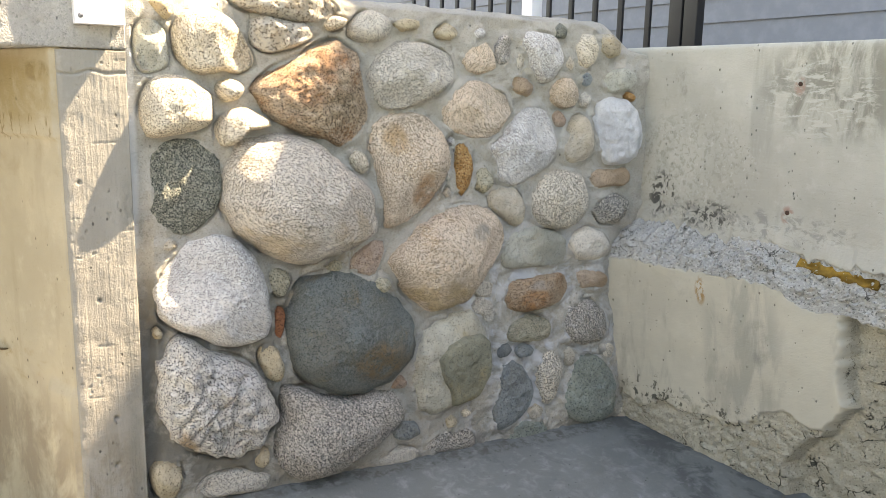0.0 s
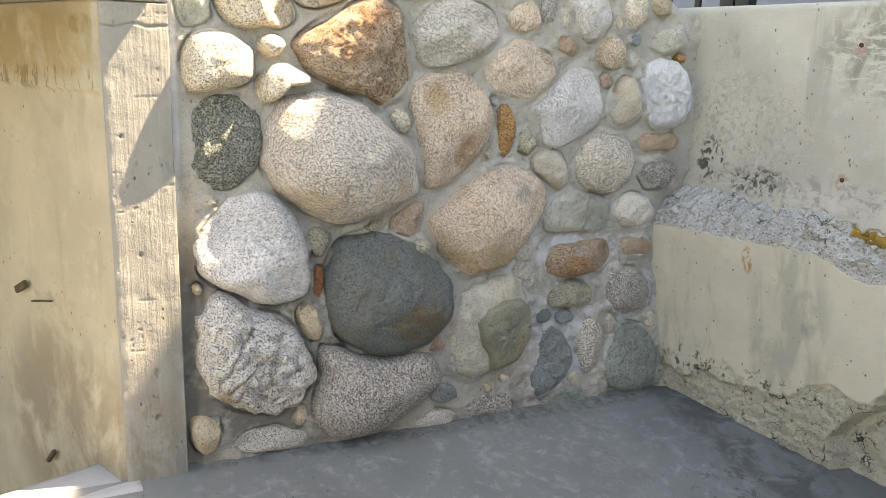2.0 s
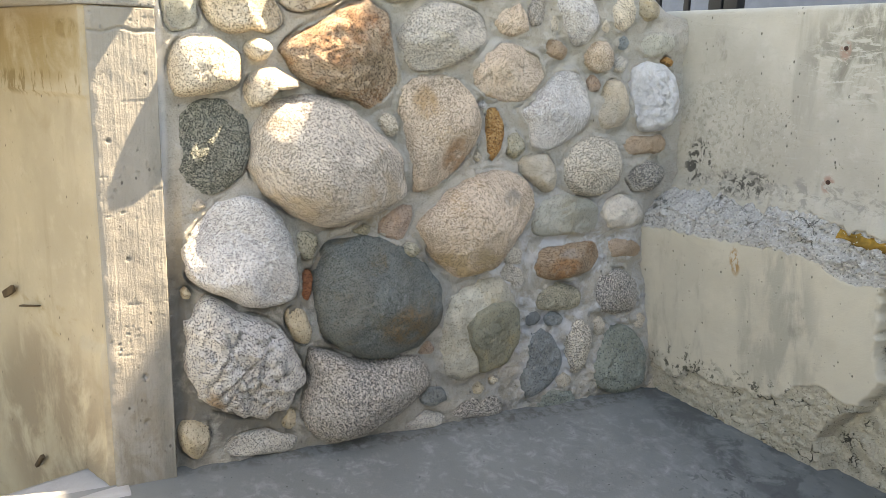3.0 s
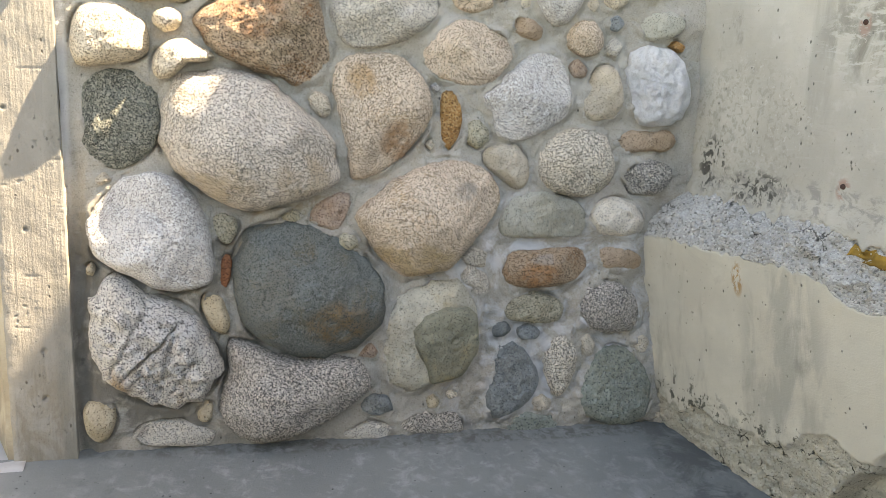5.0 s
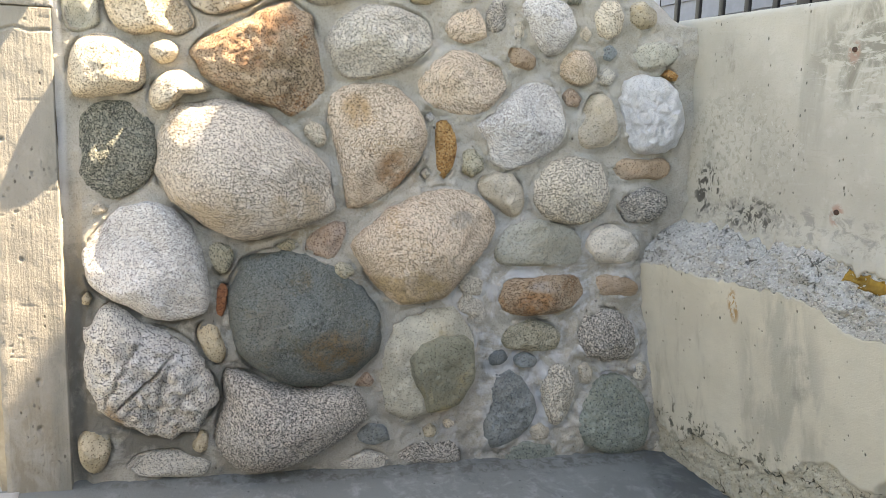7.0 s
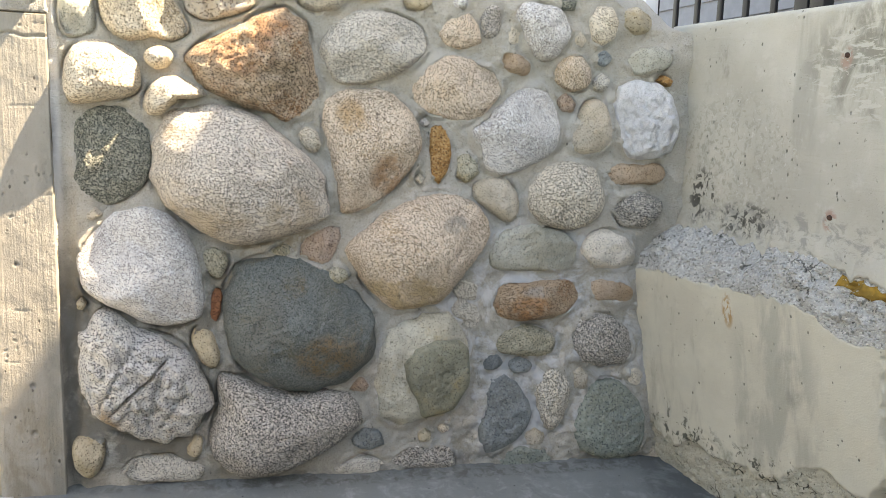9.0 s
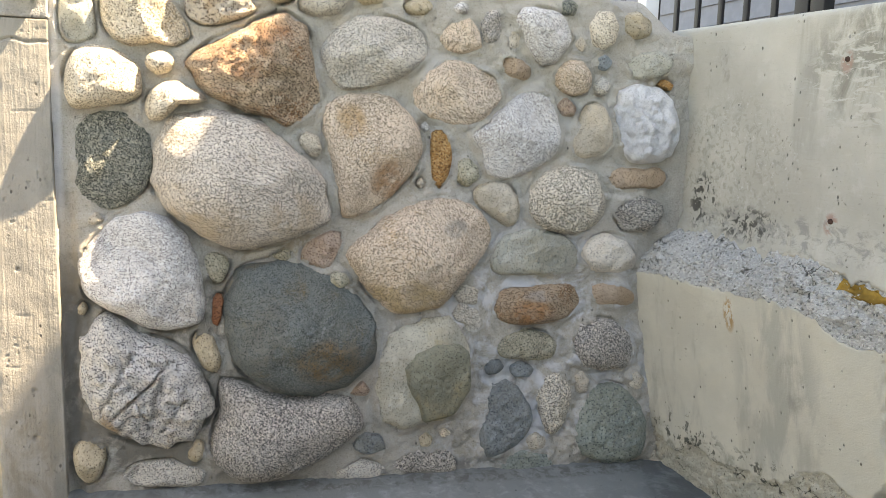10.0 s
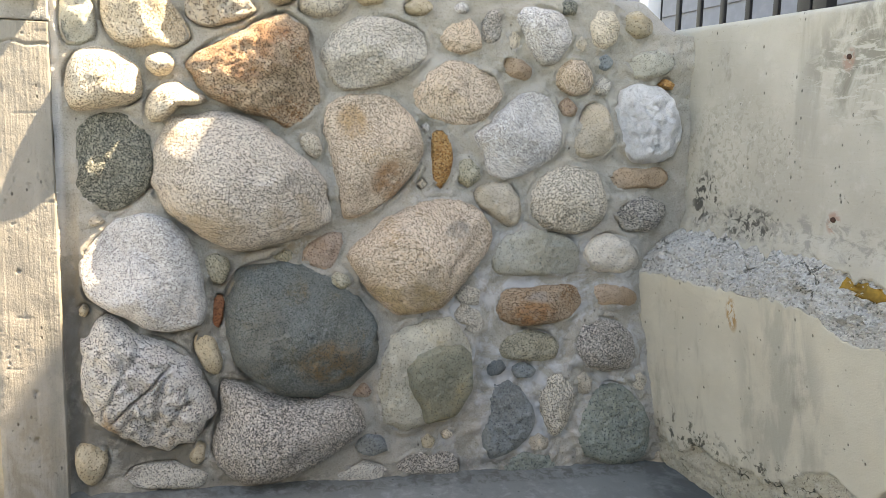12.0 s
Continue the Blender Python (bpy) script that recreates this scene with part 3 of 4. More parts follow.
def stone(kind, x, z, radii, depth, crack=(), flat=False, planes=()):
    """One stone of the wall: its middle, sixteen half-widths anticlockwise from the right (cm), how far it stands out (cm)."""
    STONES.append((x, z, radii, depth))
    size = sum(radii) / len(radii) / 100
    around, rings = (110, 36) if size > 0.10 else (56, 18) if size > 0.06 else (32, 10) if size > 0.03 else (20, 7)
    jag = JAGGED.get(kind, 0.0)
    power = 14.0 if kind == "block" else 4.2 if flat or kind in FLAT else 2.5
    bm = bmesh.new()
    seed = len(STONES) * 3.7
    chance = random.Random(len(STONES))
    facets = [(chance.uniform(0, math.tau), chance.uniform(0.2, 0.9), chance.uniform(1.0, 1.35)) for _ in range(0 if kind in ("rim", "block") else 2 if planes else 4)] + list(planes)
    sharp = ANGULAR.get(kind, 0.0)
    cols = []
    d = depth / 100
    for j in range(rings + 2):
        s = min(1.0, (j / rings) ** 0.85)
        row = []
        for i in range(around if j else 1):
            a = math.tau * i / around
            r = radius_at(radii, a, sharp) / 100 * s
            px, pz = r * math.cos(a), r * math.sin(a)
            h = d * (1 - s ** power) ** 0.5
            for fa, fs, fo in facets:
                cut = d * (fo - fs * (math.cos(fa) * px + math.sin(fa) * pz) / size)
                h = 0.5 * (h + cut - math.sqrt((h - cut) ** 2 + (0.06 * d) ** 2))
            if j > rings:
                h = -0.05
            n1 = noise.noise((px * 9 / max(size * 9, 0.5) + seed, pz * 9 / max(size * 9, 0.5), seed))
            h += ((0.06 if kind in FLAT else 0.18) * d * n1 + 0.0062 * rough3(px + seed, pz, 0, 22, 5)) * (1 - s ** 6) if j <= rings else 0
            if jag and j <= rings:
                f1 = noise.voronoi((px * 26 + seed, seed, pz * 26))[0]
                h += jag * (0.016 * (f1[1] - f1[0] - 0.3) + 0.010 * rough3(px, seed, pz, 30, 4)) * (1 - s ** 8)
                wob = 1 + 0.07 * jag * rough3(px + seed, pz, 1, 24, 3) * s
                px, pz = px * wob, pz * wob
            if j <= rings and size > 0.06:
                wob = 1 + 0.045 * rough3(math.cos(a) * size + seed, math.sin(a) * size, 4, 16, 3) * s
                px, pz = px * wob, pz * wob
            for ca, off, wide, deep in crack:
                q = px * math.sin(ca) - pz * math.cos(ca) - off + 0.006 * noise.noise((px * 30, pz * 30, ca))
                h -= deep * math.exp(-(q / wide) ** 2) * (1 - s ** 4)
            row.append(bm.verts.new((px, -h, pz)))
        cols.append(row)
    for i in range(around):
        k = (i + 1) % around
        bm.faces.new((cols[0][0], cols[1][i], cols[1][k]))
        for j in range(1, rings + 1):
            bm.faces.new((cols[j][i], cols[j + 1][i], cols[j + 1][k], cols[j][k]))
    ob = part("stone", bm, STONE[kind], stone_wall, LABELS[kind])
    ob.location = Vector((x, mortar_y(x) - 0.002, z)) - stone_wall.location
    return ob


stone("palegreen", -0.773, 1.351, (4.3, 4.4, 5.3, 6.2, 7.2, 6.5, 5.4, 4.3, 4.2, 4.5, 5.5, 6.8, 6.4, 6.2, 6, 4.7), 2.1)
stone("cream", -0.619, 1.365, (9.8, 8.3, 8.3, 8.7, 9.3, 9.6, 10.5, 10.5, 10, 9.7, 9.6, 8.8, 7.8, 7.6, 10.4, 12.6), 7.4)
stone("tan", -0.740, 1.448, (2.9, 2.6, 2.7, 2.7, 2.3, 2.3, 2.8, 3.9, 2.8, 2.4, 2.3, 2.3, 2.6, 3.2, 2.8, 2.9), 3.2)
stone("whiterock", -0.404, 1.477, (14.8, 9.9, 5.4, 4.2, 3.9, 4.2, 5.2, 8.3, 16.8, 8.1, 5.3, 4.5, 4.4, 5, 6.4, 9.8), 6.3)
stone("whiterock", -0.432, 1.400, (10.1, 8, 4.8, 4, 3.9, 4.5, 6.4, 8.5, 8.6, 8.1, 6.6, 5.3, 4.7, 4.5, 5.1, 6.7), 5.2)
stone("cream", -0.270, 1.437, (3.6, 3.9, 2.6, 2.2, 2.1, 2.3, 2.2, 2.5, 3.5, 3.6, 2.7, 2.4, 2, 1.9, 2.1, 2.8), 4.2)
stone("cream", -0.720, 1.202, (9.5, 9.4, 8.8, 8.5, 8.3, 8.6, 8.9, 8.7, 8.7, 9.4, 10.5, 8.4, 7.4, 7.1, 8.4, 10), 8.8)
stone("cream", -0.579, 1.248, (3.7, 3.6, 3.4, 3.1, 3, 2.8, 3.1, 3.6, 3.8, 3.6, 3.2, 3.3, 3.1, 3.1, 3.2, 3.3), 7.5)
stone("cream", -0.554, 1.155, (9.2, 7.3, 5.6, 5.4, 4.8, 4.8, 4.9, 5.4, 6.1, 7.2, 8, 5.9, 3.4, 2.7, 2.5, 2.8), 8.2)
stone("darkgreen", -0.700, 0.998, (9.8, 10.2, 11.5, 12.4, 12.2, 12.2, 11.7, 9.6, 9.3, 9.8, 11.9, 12.9, 12.8, 11.6, 10.7, 10.1), 2.3)
stone("granite", -0.384, 0.942, (24, 18.7, 16.6, 17.1, 18.4, 20.8, 24.5, 23.1, 22.6, 20.3, 17.7, 17.7, 19, 19.3, 21.3, 26.8), 13.8, planes=((1.25, 0.75, 1.08), (-0.25, 0.80, 1.25)))
stone("rustrock", -0.321, 1.240, (14, 14.4, 16.7, 16.8, 13.8, 11.7, 12.5, 15.7, 20, 16.4, 13.4, 11.6, 12.3, 15.5, 17.4, 16.7), 9.5, planes=((2.3, 0.5, 1.0), (-0.6, 0.8, 1.0), (-2.2, 0.7, 1.1)))
stone("greywhite", -0.628, 0.699, (14.5, 14, 14.4, 15.7, 17, 16.7, 16.4, 17.2, 16.5, 15.9, 13.8, 12.7, 14.9, 17.8, 19.6, 16.4), 8.6, planes=((2.45, 0.76, 0.84), (-1.0, 0.6, 1.1)))
stone("cracked", -0.642, 0.389, (16.1, 14.7, 14.2, 13.8, 14.4, 22.3, 20.5, 17.5, 15.8, 15, 15, 15.4, 16.6, 19, 20.2, 20.3), 8.9, crack=((0.78, 0.0, 0.0032, 0.032), (1.35, 0.045, 0.008, 0.018), (1.1, -0.065, 0.004, 0.014), (0.5, 0.085, 0.0035, 0.012), (1.9, -0.02, 0.0035, 0.008), (0.95, 0.11, 0.004, 0.012)))
stone("tan", -0.782, 0.191, (4.2, 4.3, 5.4, 5.6, 5.9, 5.6, 5.3, 4.5, 4, 4.1, 4.7, 5.5, 6.5, 5.8, 4.6, 4.1), 5.2)
stone("tan", -0.507, 0.188, (1.9, 2.2, 3, 3.2, 3.2, 2.2, 1.9, 2, 2.3, 2.6, 2.9, 2.9, 3, 2.6, 2.5, 2), 3.2)
stone("tan", -0.473, 0.475, (3.2, 3, 3.4, 4.6, 5.6, 6.4, 5.4, 4.2, 3.3, 3.1, 3.3, 4.3, 5.6, 6.6, 5.1, 4), 4.2)
stone("redchip", -0.446, 0.591, (1.4, 1.6, 2.3, 4, 4.5, 3, 1.8, 1.5, 1.4, 1.6, 2.1, 3.9, 4.9, 2.7, 1.9, 1.5), 1.6)
stone("mossy", -0.446, 0.712, (3.4, 3.5, 3.9, 3.7, 4.2, 4.2, 4.4, 3.8, 3.1, 3, 3.3, 3.8, 4.7, 4.5, 3.6, 3.4), 2.6)
stone("basaltbig", -0.222, 0.525, (22.7, 19.7, 18, 17.8, 19.4, 22.1, 24.3, 22.6, 21.1, 20.2, 19.1, 19.1, 19.5, 20.5, 22.9, 24.1), 10.5, crack=((0.5, 0.05, 0.02, 0.004),), planes=((0.95, 1.0, 0.95), (-1.4, 0.55, 1.15), (2.9, 0.5, 1.12)))
stone("saltpepper", -0.271, 0.229, (23.8, 21.8, 14.6, 10.9, 10.8, 14, 23.5, 18.5, 19.5, 20.9, 18.6, 15.6, 13.6, 13, 14, 17), 10.0, planes=((1.5, 0.6, 1.0), (-1.1, 0.8, 1.1)))
stone("pinkchip", -0.157, 0.751, (4.7, 5.9, 7.1, 5.8, 4.5, 4.2, 4.6, 4.8, 5.7, 6.6, 5.6, 5.2, 5.5, 5.5, 4.6, 4.4), 2.1)
stone("mossy", -0.111, 0.666, (3.2, 2.9, 2.7, 2.4, 2.6, 3, 2.9, 3.2, 3.2, 3.1, 2.6, 2.4, 2.6, 2.8, 2.9, 3.5), 3.2)
stone("palegrey", -0.023, 1.301, (15.7, 15.3, 12.3, 10.7, 10, 10.5, 10.8, 12.7, 14.6, 14.8, 13.9, 11.1, 9.6, 9.3, 10.2, 12.7), 7.4)
stone("tanpoint", -0.026, 1.032, (15.1, 15.4, 15.8, 16.5, 16, 17.1, 17.7, 14.4, 12.1, 12.1, 14.2, 20.2, 17.8, 14.7, 13.7, 14.4), 7.4, planes=((1.5, 0.7, 1.0), (-1.0, 0.7, 1.05), (3.2, 0.6, 1.15)))
stone("cream", -0.192, 1.047, (2.9, 2.7, 3, 3, 3.4, 3.9, 3.8, 3.6, 3.1, 2.8, 2.6, 2.8, 3.5, 4, 3.9, 3.5), 3.2)
stone("orange", 0.183, 1.017, (3.5, 3.6, 4.3, 6.3, 8.9, 7.5, 4.2, 3.2, 3, 3.2, 4.1, 6.8, 9.1, 6.3, 4.4, 3.7), 2.1)
stone("pinkbig", 0.129, 0.736, (19.4, 22.9, 21, 18.2, 15.9, 14.6, 15.4, 18.1, 22.2, 19.4, 19, 19.3, 17.3, 17.1, 15.8, 16), 10.5, planes=((1.3, 0.75, 1.05), (-1.4, 0.7, 1.12), (0.1, 0.8, 1.2)))
stone("pinkgranite", 0.230, 1.198, (14.1, 13.2, 10.6, 9.4, 9.4, 10.4, 10.7, 11.9, 14.1, 13.7, 10.7, 9.1, 9.3, 10.2, 10.8, 11.9), 5.2, planes=((0.9, 0.9, 0.9), (-2.2, 0.7, 1.0)))
stone("greywhite", 0.424, 1.082, (13.5, 12.8, 15.2, 15, 12.5, 10.8, 10.2, 11.1, 15.8, 13, 14.8, 14.1, 12, 11, 11.1, 12.9), 7.4, planes=((1.0, 0.8, 1.0), (-2.0, 0.7, 1.05)))
stone("whitespeck", 0.588, 0.891, (13.1, 12.4, 12.5, 11, 10.8, 11.1, 11.8, 12.7, 13.4, 13.3, 11.9, 10.4, 10.2, 11.1, 12.2, 13.2), 7.4)
stone("beige", 0.369, 0.885, (6.3, 5.8, 5.6, 6.4, 6.1, 6.8, 7.5, 8.4, 7.4, 5.5, 4.9, 5, 5.8, 8.1, 8.2, 7.3), 4.2)
stone("mossy", 0.267, 0.975, (3.6, 3.6, 3.3, 3.5, 4.4, 4.5, 4.4, 3.4, 3.1, 3.3, 4.1, 3.9, 4.5, 4, 3.9, 4.2), 2.6)
stone("palegreen", 0.489, 0.728, (14.9, 11.9, 9.1, 7.9, 8.1, 8.4, 10, 12.8, 14.1, 13.7, 9.3, 7.2, 6.7, 7.4, 9.2, 14.6), 3.2)
stone("whiteoval", 0.749, 0.720, (9, 7.5, 7, 6.2, 6.5, 7.2, 7.9, 9, 9.7, 8, 7.3, 6, 5.9, 6.7, 7.9, 9.8), 4.2)
stone("rustspeck", 0.504, 0.571, (15.4, 13.8, 8.9, 6.7, 6.1, 6.5, 8.1, 13.7, 15, 13.1, 9.4, 7.3, 6.7, 6.9, 8.6, 11.9), 5.2)
stone("brownsm", 0.769, 0.588, (7.9, 5.8, 5.1, 4, 3.8, 4.1, 5.5, 7.7, 7.5, 6.6, 4.4, 3.7, 3.6, 3.9, 5.3, 8.2), 2.6)
stone("saltpepper", 0.739, 0.426, (10.9, 10, 9, 8.9, 8.9, 10.3, 10.7, 11.5, 11.5, 10.2, 9.5, 8.4, 8.7, 9.2, 11.5, 12.2), 5.2)
stone("mossy", 0.482, 0.437, (10.2, 8, 6, 5.5, 5.6, 5.7, 6.9, 9.1, 10.8, 9, 5.7, 4.7, 4.7, 5.2, 7, 10), 3.2)
stone("darkblue", 0.372, 0.378, (3.6, 3, 2.9, 2.8, 2.6, 2.9, 2.9, 2.9, 3.4, 3.2, 3.5, 2.7, 2.5, 2.6, 2.7, 3.2), 2.6)
stone("blueslate", 0.468, 0.360, (4.1, 3.3, 2.7, 2.5, 2.8, 2.8, 3, 3.9, 3.8, 3.5, 3.2, 2.5, 2.3, 2.5, 3.3, 3.8), 1.6)
stone("blueslate", 0.415, 0.206, (9.9, 9.3, 9.6, 11, 13, 12.8, 9.2, 7.4, 7.3, 8.5, 11.1, 13.6, 12, 10.1, 9.9, 9.8), 3.2)
stone("whitespeck", 0.582, 0.250, (5.9, 6.5, 7.1, 8.8, 10.2, 9.6, 7.9, 6.5, 5.5, 5.5, 6.5, 8.7, 11.2, 9, 6.9, 6.4), 3.7)
stone("beige", 0.678, 0.305, (2.4, 2.7, 2.6, 2.9, 3.8, 3.9, 3.7, 2.6, 2.2, 2.1, 2.5, 3.6, 3.7, 4.1, 3.2, 2.5), 2.1)
stone("greenslate", 0.792, 0.150, (13, 12, 12.3, 13.2, 14.6, 15.2, 14.4, 13.6, 13.6, 13.8, 13.1, 12.7, 13.1, 14.5, 15.9, 14.6), 4.2)
stone("beige", 0.529, 0.120, (3.4, 3.3, 2.8, 2.7, 3.2, 3.1, 3, 3.4, 3.5, 3.2, 3.4, 2.8, 2.5, 2.7, 3.6, 3.5), 2.1)
stone("greenslate", 0.498, 0.042, (9.3, 7.9, 5.4, 4.6, 4.6, 5.4, 6.3, 8, 9.3, 8.6, 5.5, 4.5, 4.3, 4.9, 5.9, 8.4), 1.6)
stone("rim", 0.155, 0.375, (13.8, 15, 16.3, 18.5, 17.3, 17, 17.2, 15.8, 15.2, 16.6, 19.8, 19.5, 16, 16.2, 15, 14), 5.6, flat=True)
stone("palegrey", 0.286, 0.533, (4, 3.6, 3.7, 3.6, 4.1, 5.9, 5.2, 5.4, 4.7, 3.5, 3.2, 3.4, 4.3, 5, 5.5, 5.7), 2.1)
stone("quartz", 0.847, 1.126, (11.1, 11.2, 11.4, 11.8, 11.8, 13.7, 14.2, 11.8, 10.4, 10.7, 11.9, 12.5, 12.1, 12.6, 13.2, 12.2), 6.3, planes=((1.7, 0.6, 1.0), (3.1, 0.8, 1.0)))
stone("beige", 0.664, 1.094, (6.8, 6.8, 7.5, 9, 9.2, 7.8, 5.9, 5.5, 6, 7.9, 9.1, 8.6, 7.4, 7.6, 7.2, 7.3), 5.2)
stone("palegreen", 0.845, 1.307, (7.9, 7.4, 5.9, 5.3, 4.4, 4.4, 5.1, 6.2, 8.1, 7.3, 6.5, 4.8, 4.4, 4.4, 4.8, 6.2), 4.2)
stone("pinkgranite", 0.594, 1.259, (5.8, 5.6, 5.2, 5.8, 5.6, 5.9, 5.7, 5.9, 5.8, 6.1, 5.6, 5.1, 5.4, 5.5, 6.1, 6.2), 4.2)
stone("brownsm", 0.402, 1.279, (5.1, 3.7, 3.3, 3, 3, 3.5, 5.1, 5.7, 4.9, 3.6, 3.2, 3.2, 3.1, 3.5, 4.9, 5.6), 3.2)
stone("greywhite", 0.489, 1.381, (9.3, 8.5, 8, 7.4, 7.2, 8.1, 9.8, 10.7, 7.9, 7.1, 7.3, 8, 9, 9.3, 8.6, 9), 5.2)
stone("cream", 0.680, 1.402, (5, 5.5, 5.6, 6.3, 5.8, 6.2, 5.3, 5.3, 4.8, 5, 6.1, 6.1, 6.3, 5.4, 5.5, 5), 4.2)
stone("tan", 0.795, 1.422, (5.2, 4.7, 3.9, 3.8, 4.4, 4.3, 4.6, 5.8, 5, 4.9, 4.1, 4, 4.2, 4.1, 4.7, 5.3), 3.7)
stone("saltpepper", 0.325, 1.391, (3, 3.1, 3.9, 5.2, 5.1, 4.6, 3.6, 3.4, 3.3, 3.3, 4, 4.8, 5.3, 4.5, 3.8, 3.3), 2.6)
stone("pinkgranite", 0.235, 1.358, (6, 5.8, 5.6, 6.1, 4.9, 4.8, 5.4, 5.7, 6.6, 6.5, 5.7, 4.8, 4.8, 4.8, 5.5, 6.9), 2.6)
stone("orange", 0.913, 1.250, (2.5, 1.7, 1.4, 1.4, 1.5, 2, 1.9, 2.2, 3, 1.7, 1.3, 1.2, 1.2, 1.5, 2.6, 2.4), 1.6)
stone("pinkchip", 0.576, 1.168, (3.3, 2.8, 2.5, 2.6, 3.2, 3, 2.9, 3.2, 3, 2.8, 3.2, 2.8, 2.5, 2.7, 3.5, 3.2), 2.1)
stone("beige", 0.392, 1.354, (2.5, 2.8, 2.7, 2.9, 3.7, 2.9, 2.7, 2.9, 2.5, 2.5, 2.9, 3.3, 2.9, 3, 3.2, 2.6), 2.1)
stone("beige", 0.605, 1.357, (2.6, 2.2, 2.2, 2.5, 2.8, 2.3, 2.2, 2.4, 2.1, 2.2, 2.8, 2.4, 2.4, 2.6, 2.2, 2.2), 2.1)
stone("palegrey", 0.689, 1.236, (2.6, 3.3, 2.8, 2.7, 3, 2.7, 2.5, 2.7, 3, 2.8, 3.1, 2.7, 2.6, 2.9, 2.8, 2.5), 2.1)
stone("blueslate", 0.689, 1.307, (3, 2.9, 2.4, 2.4, 2.7, 2.5, 2.5, 3, 2.8, 2.7, 2.9, 2.5, 2.4, 2.7, 2.6, 2.6), 2.1)
stone("brownsm", 0.830, 0.960, (10.7, 8.7, 4.6, 3.5, 3.2, 3.5, 4.5, 8.2, 11.1, 8.7, 4.8, 3.6, 3.3, 3.5, 4.6, 8.1), 3.2)
stone("saltpepperdark", 0.841, 0.849, (8.9, 8.8, 6.7, 6, 6.1, 6, 6.9, 8.4, 9.4, 7.7, 7.5, 6.1, 5.8, 6.5, 7, 7.9), 4.2)
stone("palegrey", -0.155, 1.433, (6.7, 6.8, 5.6, 5, 5, 4.6, 5, 5.7, 6.8, 7, 5.6, 4.9, 4.4, 4.7, 5.4, 5.8), 4.2)
stone("tan", -0.029, 1.448, (4.2, 3.8, 2.3, 1.9, 1.8, 2, 2.3, 3, 5.4, 3.5, 3, 2.1, 1.8, 1.8, 2.2, 3.4), 2.6)
stone("tan", 0.109, 1.433, (4, 3.7, 2.9, 2.7, 2.9, 2.5, 2.5, 3.1, 4.3, 3.8, 3.1, 2.5, 2.4, 2.7, 2.8, 3.1), 3.2)
stone("greywhite", 0.230, 1.437, (2.5, 2.6, 2, 1.9, 2, 2, 1.9, 2.1, 2.7, 2.5, 2.5, 1.8, 1.6, 1.7, 2.2, 2.3), 2.1)
stone("darkgreen", 0.566, 1.461, (2.8, 3.1, 2.5, 2.5, 2.8, 2.5, 2.4, 2.8, 2.9, 2.6, 2.8, 2.6, 2.3, 2.5, 3, 2.6), 2.1)
stone("pinkchip", -0.041, 0.331, (2.7, 2.3, 2.3, 2.7, 2.4, 1.9, 1.7, 1.9, 2.5, 3.5, 2.2, 1.8, 1.8, 2.1, 2.6, 2.5), 1.6)
stone("blueslate", -0.013, 0.164, (4.5, 4.3, 4, 3.3, 3.3, 3.8, 3.9, 4.4, 5, 4.7, 3.8, 3.3, 3.3, 3.3, 3.8, 5.6), 2.6)
stone("tan", 0.162, 0.157, (2, 2.3, 2, 2.1, 2.4, 2, 1.9, 2.2, 2, 2, 2.3, 2, 2, 2.2, 2.1, 1.9), 2.1)
stone("cream", 0.223, 0.178, (1.7, 1.6, 1.7, 2.2, 1.6, 1.4, 1.4, 1.7, 1.9, 1.7, 1.8, 1.9, 1.5, 1.4, 1.5, 1.9), 1.6)
stone("tan", -0.787, 0.605, (1.2, 1.1, 1.2, 1.4, 1.7, 1.3, 1.2, 1.2, 1, 1.1, 1.4, 1.4, 1.4, 1.5, 1.2, 1.1), 1.6)
stone("beige", -0.747, 0.844, (2.2, 1.7, 1.7, 1.8, 1.8, 1.5, 1.5, 1.7, 1.9, 2.1, 2, 1.7, 1.5, 1.4, 1.4, 1.9), 1.6)
stone("saltpepper", 0.160, 0.088, (9.8, 8, 5.1, 4.2, 4.1, 4.7, 5.5, 8.2, 11, 7.2, 4.7, 3.9, 3.7, 4.1, 5.5, 10.8), 1.3)
stone("palegrey", -0.035, 0.078, (7.2, 5.2, 3.7, 3.3, 3.2, 3, 3.4, 4.7, 8.2, 5.7, 3.2, 2.5, 2.4, 2.6, 3.5, 6.6), 1.3)
stone("palegrey", -0.586, 0.125, (10.3, 6, 4.8, 4.5, 4.3, 4.6, 6, 9.5, 11.6, 6.9, 4.2, 3.5, 3.3, 3.8, 5, 9.3), 1.6)
stone("beige", 0.963, 0.014, (3.4, 2.8, 2.6, 3, 4.1, 3.2, 3, 3.4, 3, 2.9, 3.4, 2.9, 2.9, 3.5, 3.4, 3.1), 2.1)
stone("beige", 0.878, 0.298, (2.9, 2.9, 2.7, 2.8, 3.6, 3.2, 3.2, 3, 2.6, 2.5, 2.9, 3, 3.2, 3.7, 2.9, 2.6), 1.6)
stone("mossy", -0.265, 0.739, (3.3, 2.4, 2, 1.9, 1.9, 1.6, 1.7, 2, 3.1, 2.6, 1.9, 1.7, 1.8, 1.7, 1.8, 2.1), 1.6)
stone("palegrey", 0.280, 0.608, (3.6, 4.2, 3.5, 3.2, 3.5, 3.8, 3.5, 3.8, 4.4, 3.8, 3.6, 3.1, 3.1, 3.6, 4.6, 3.7), 1.6)
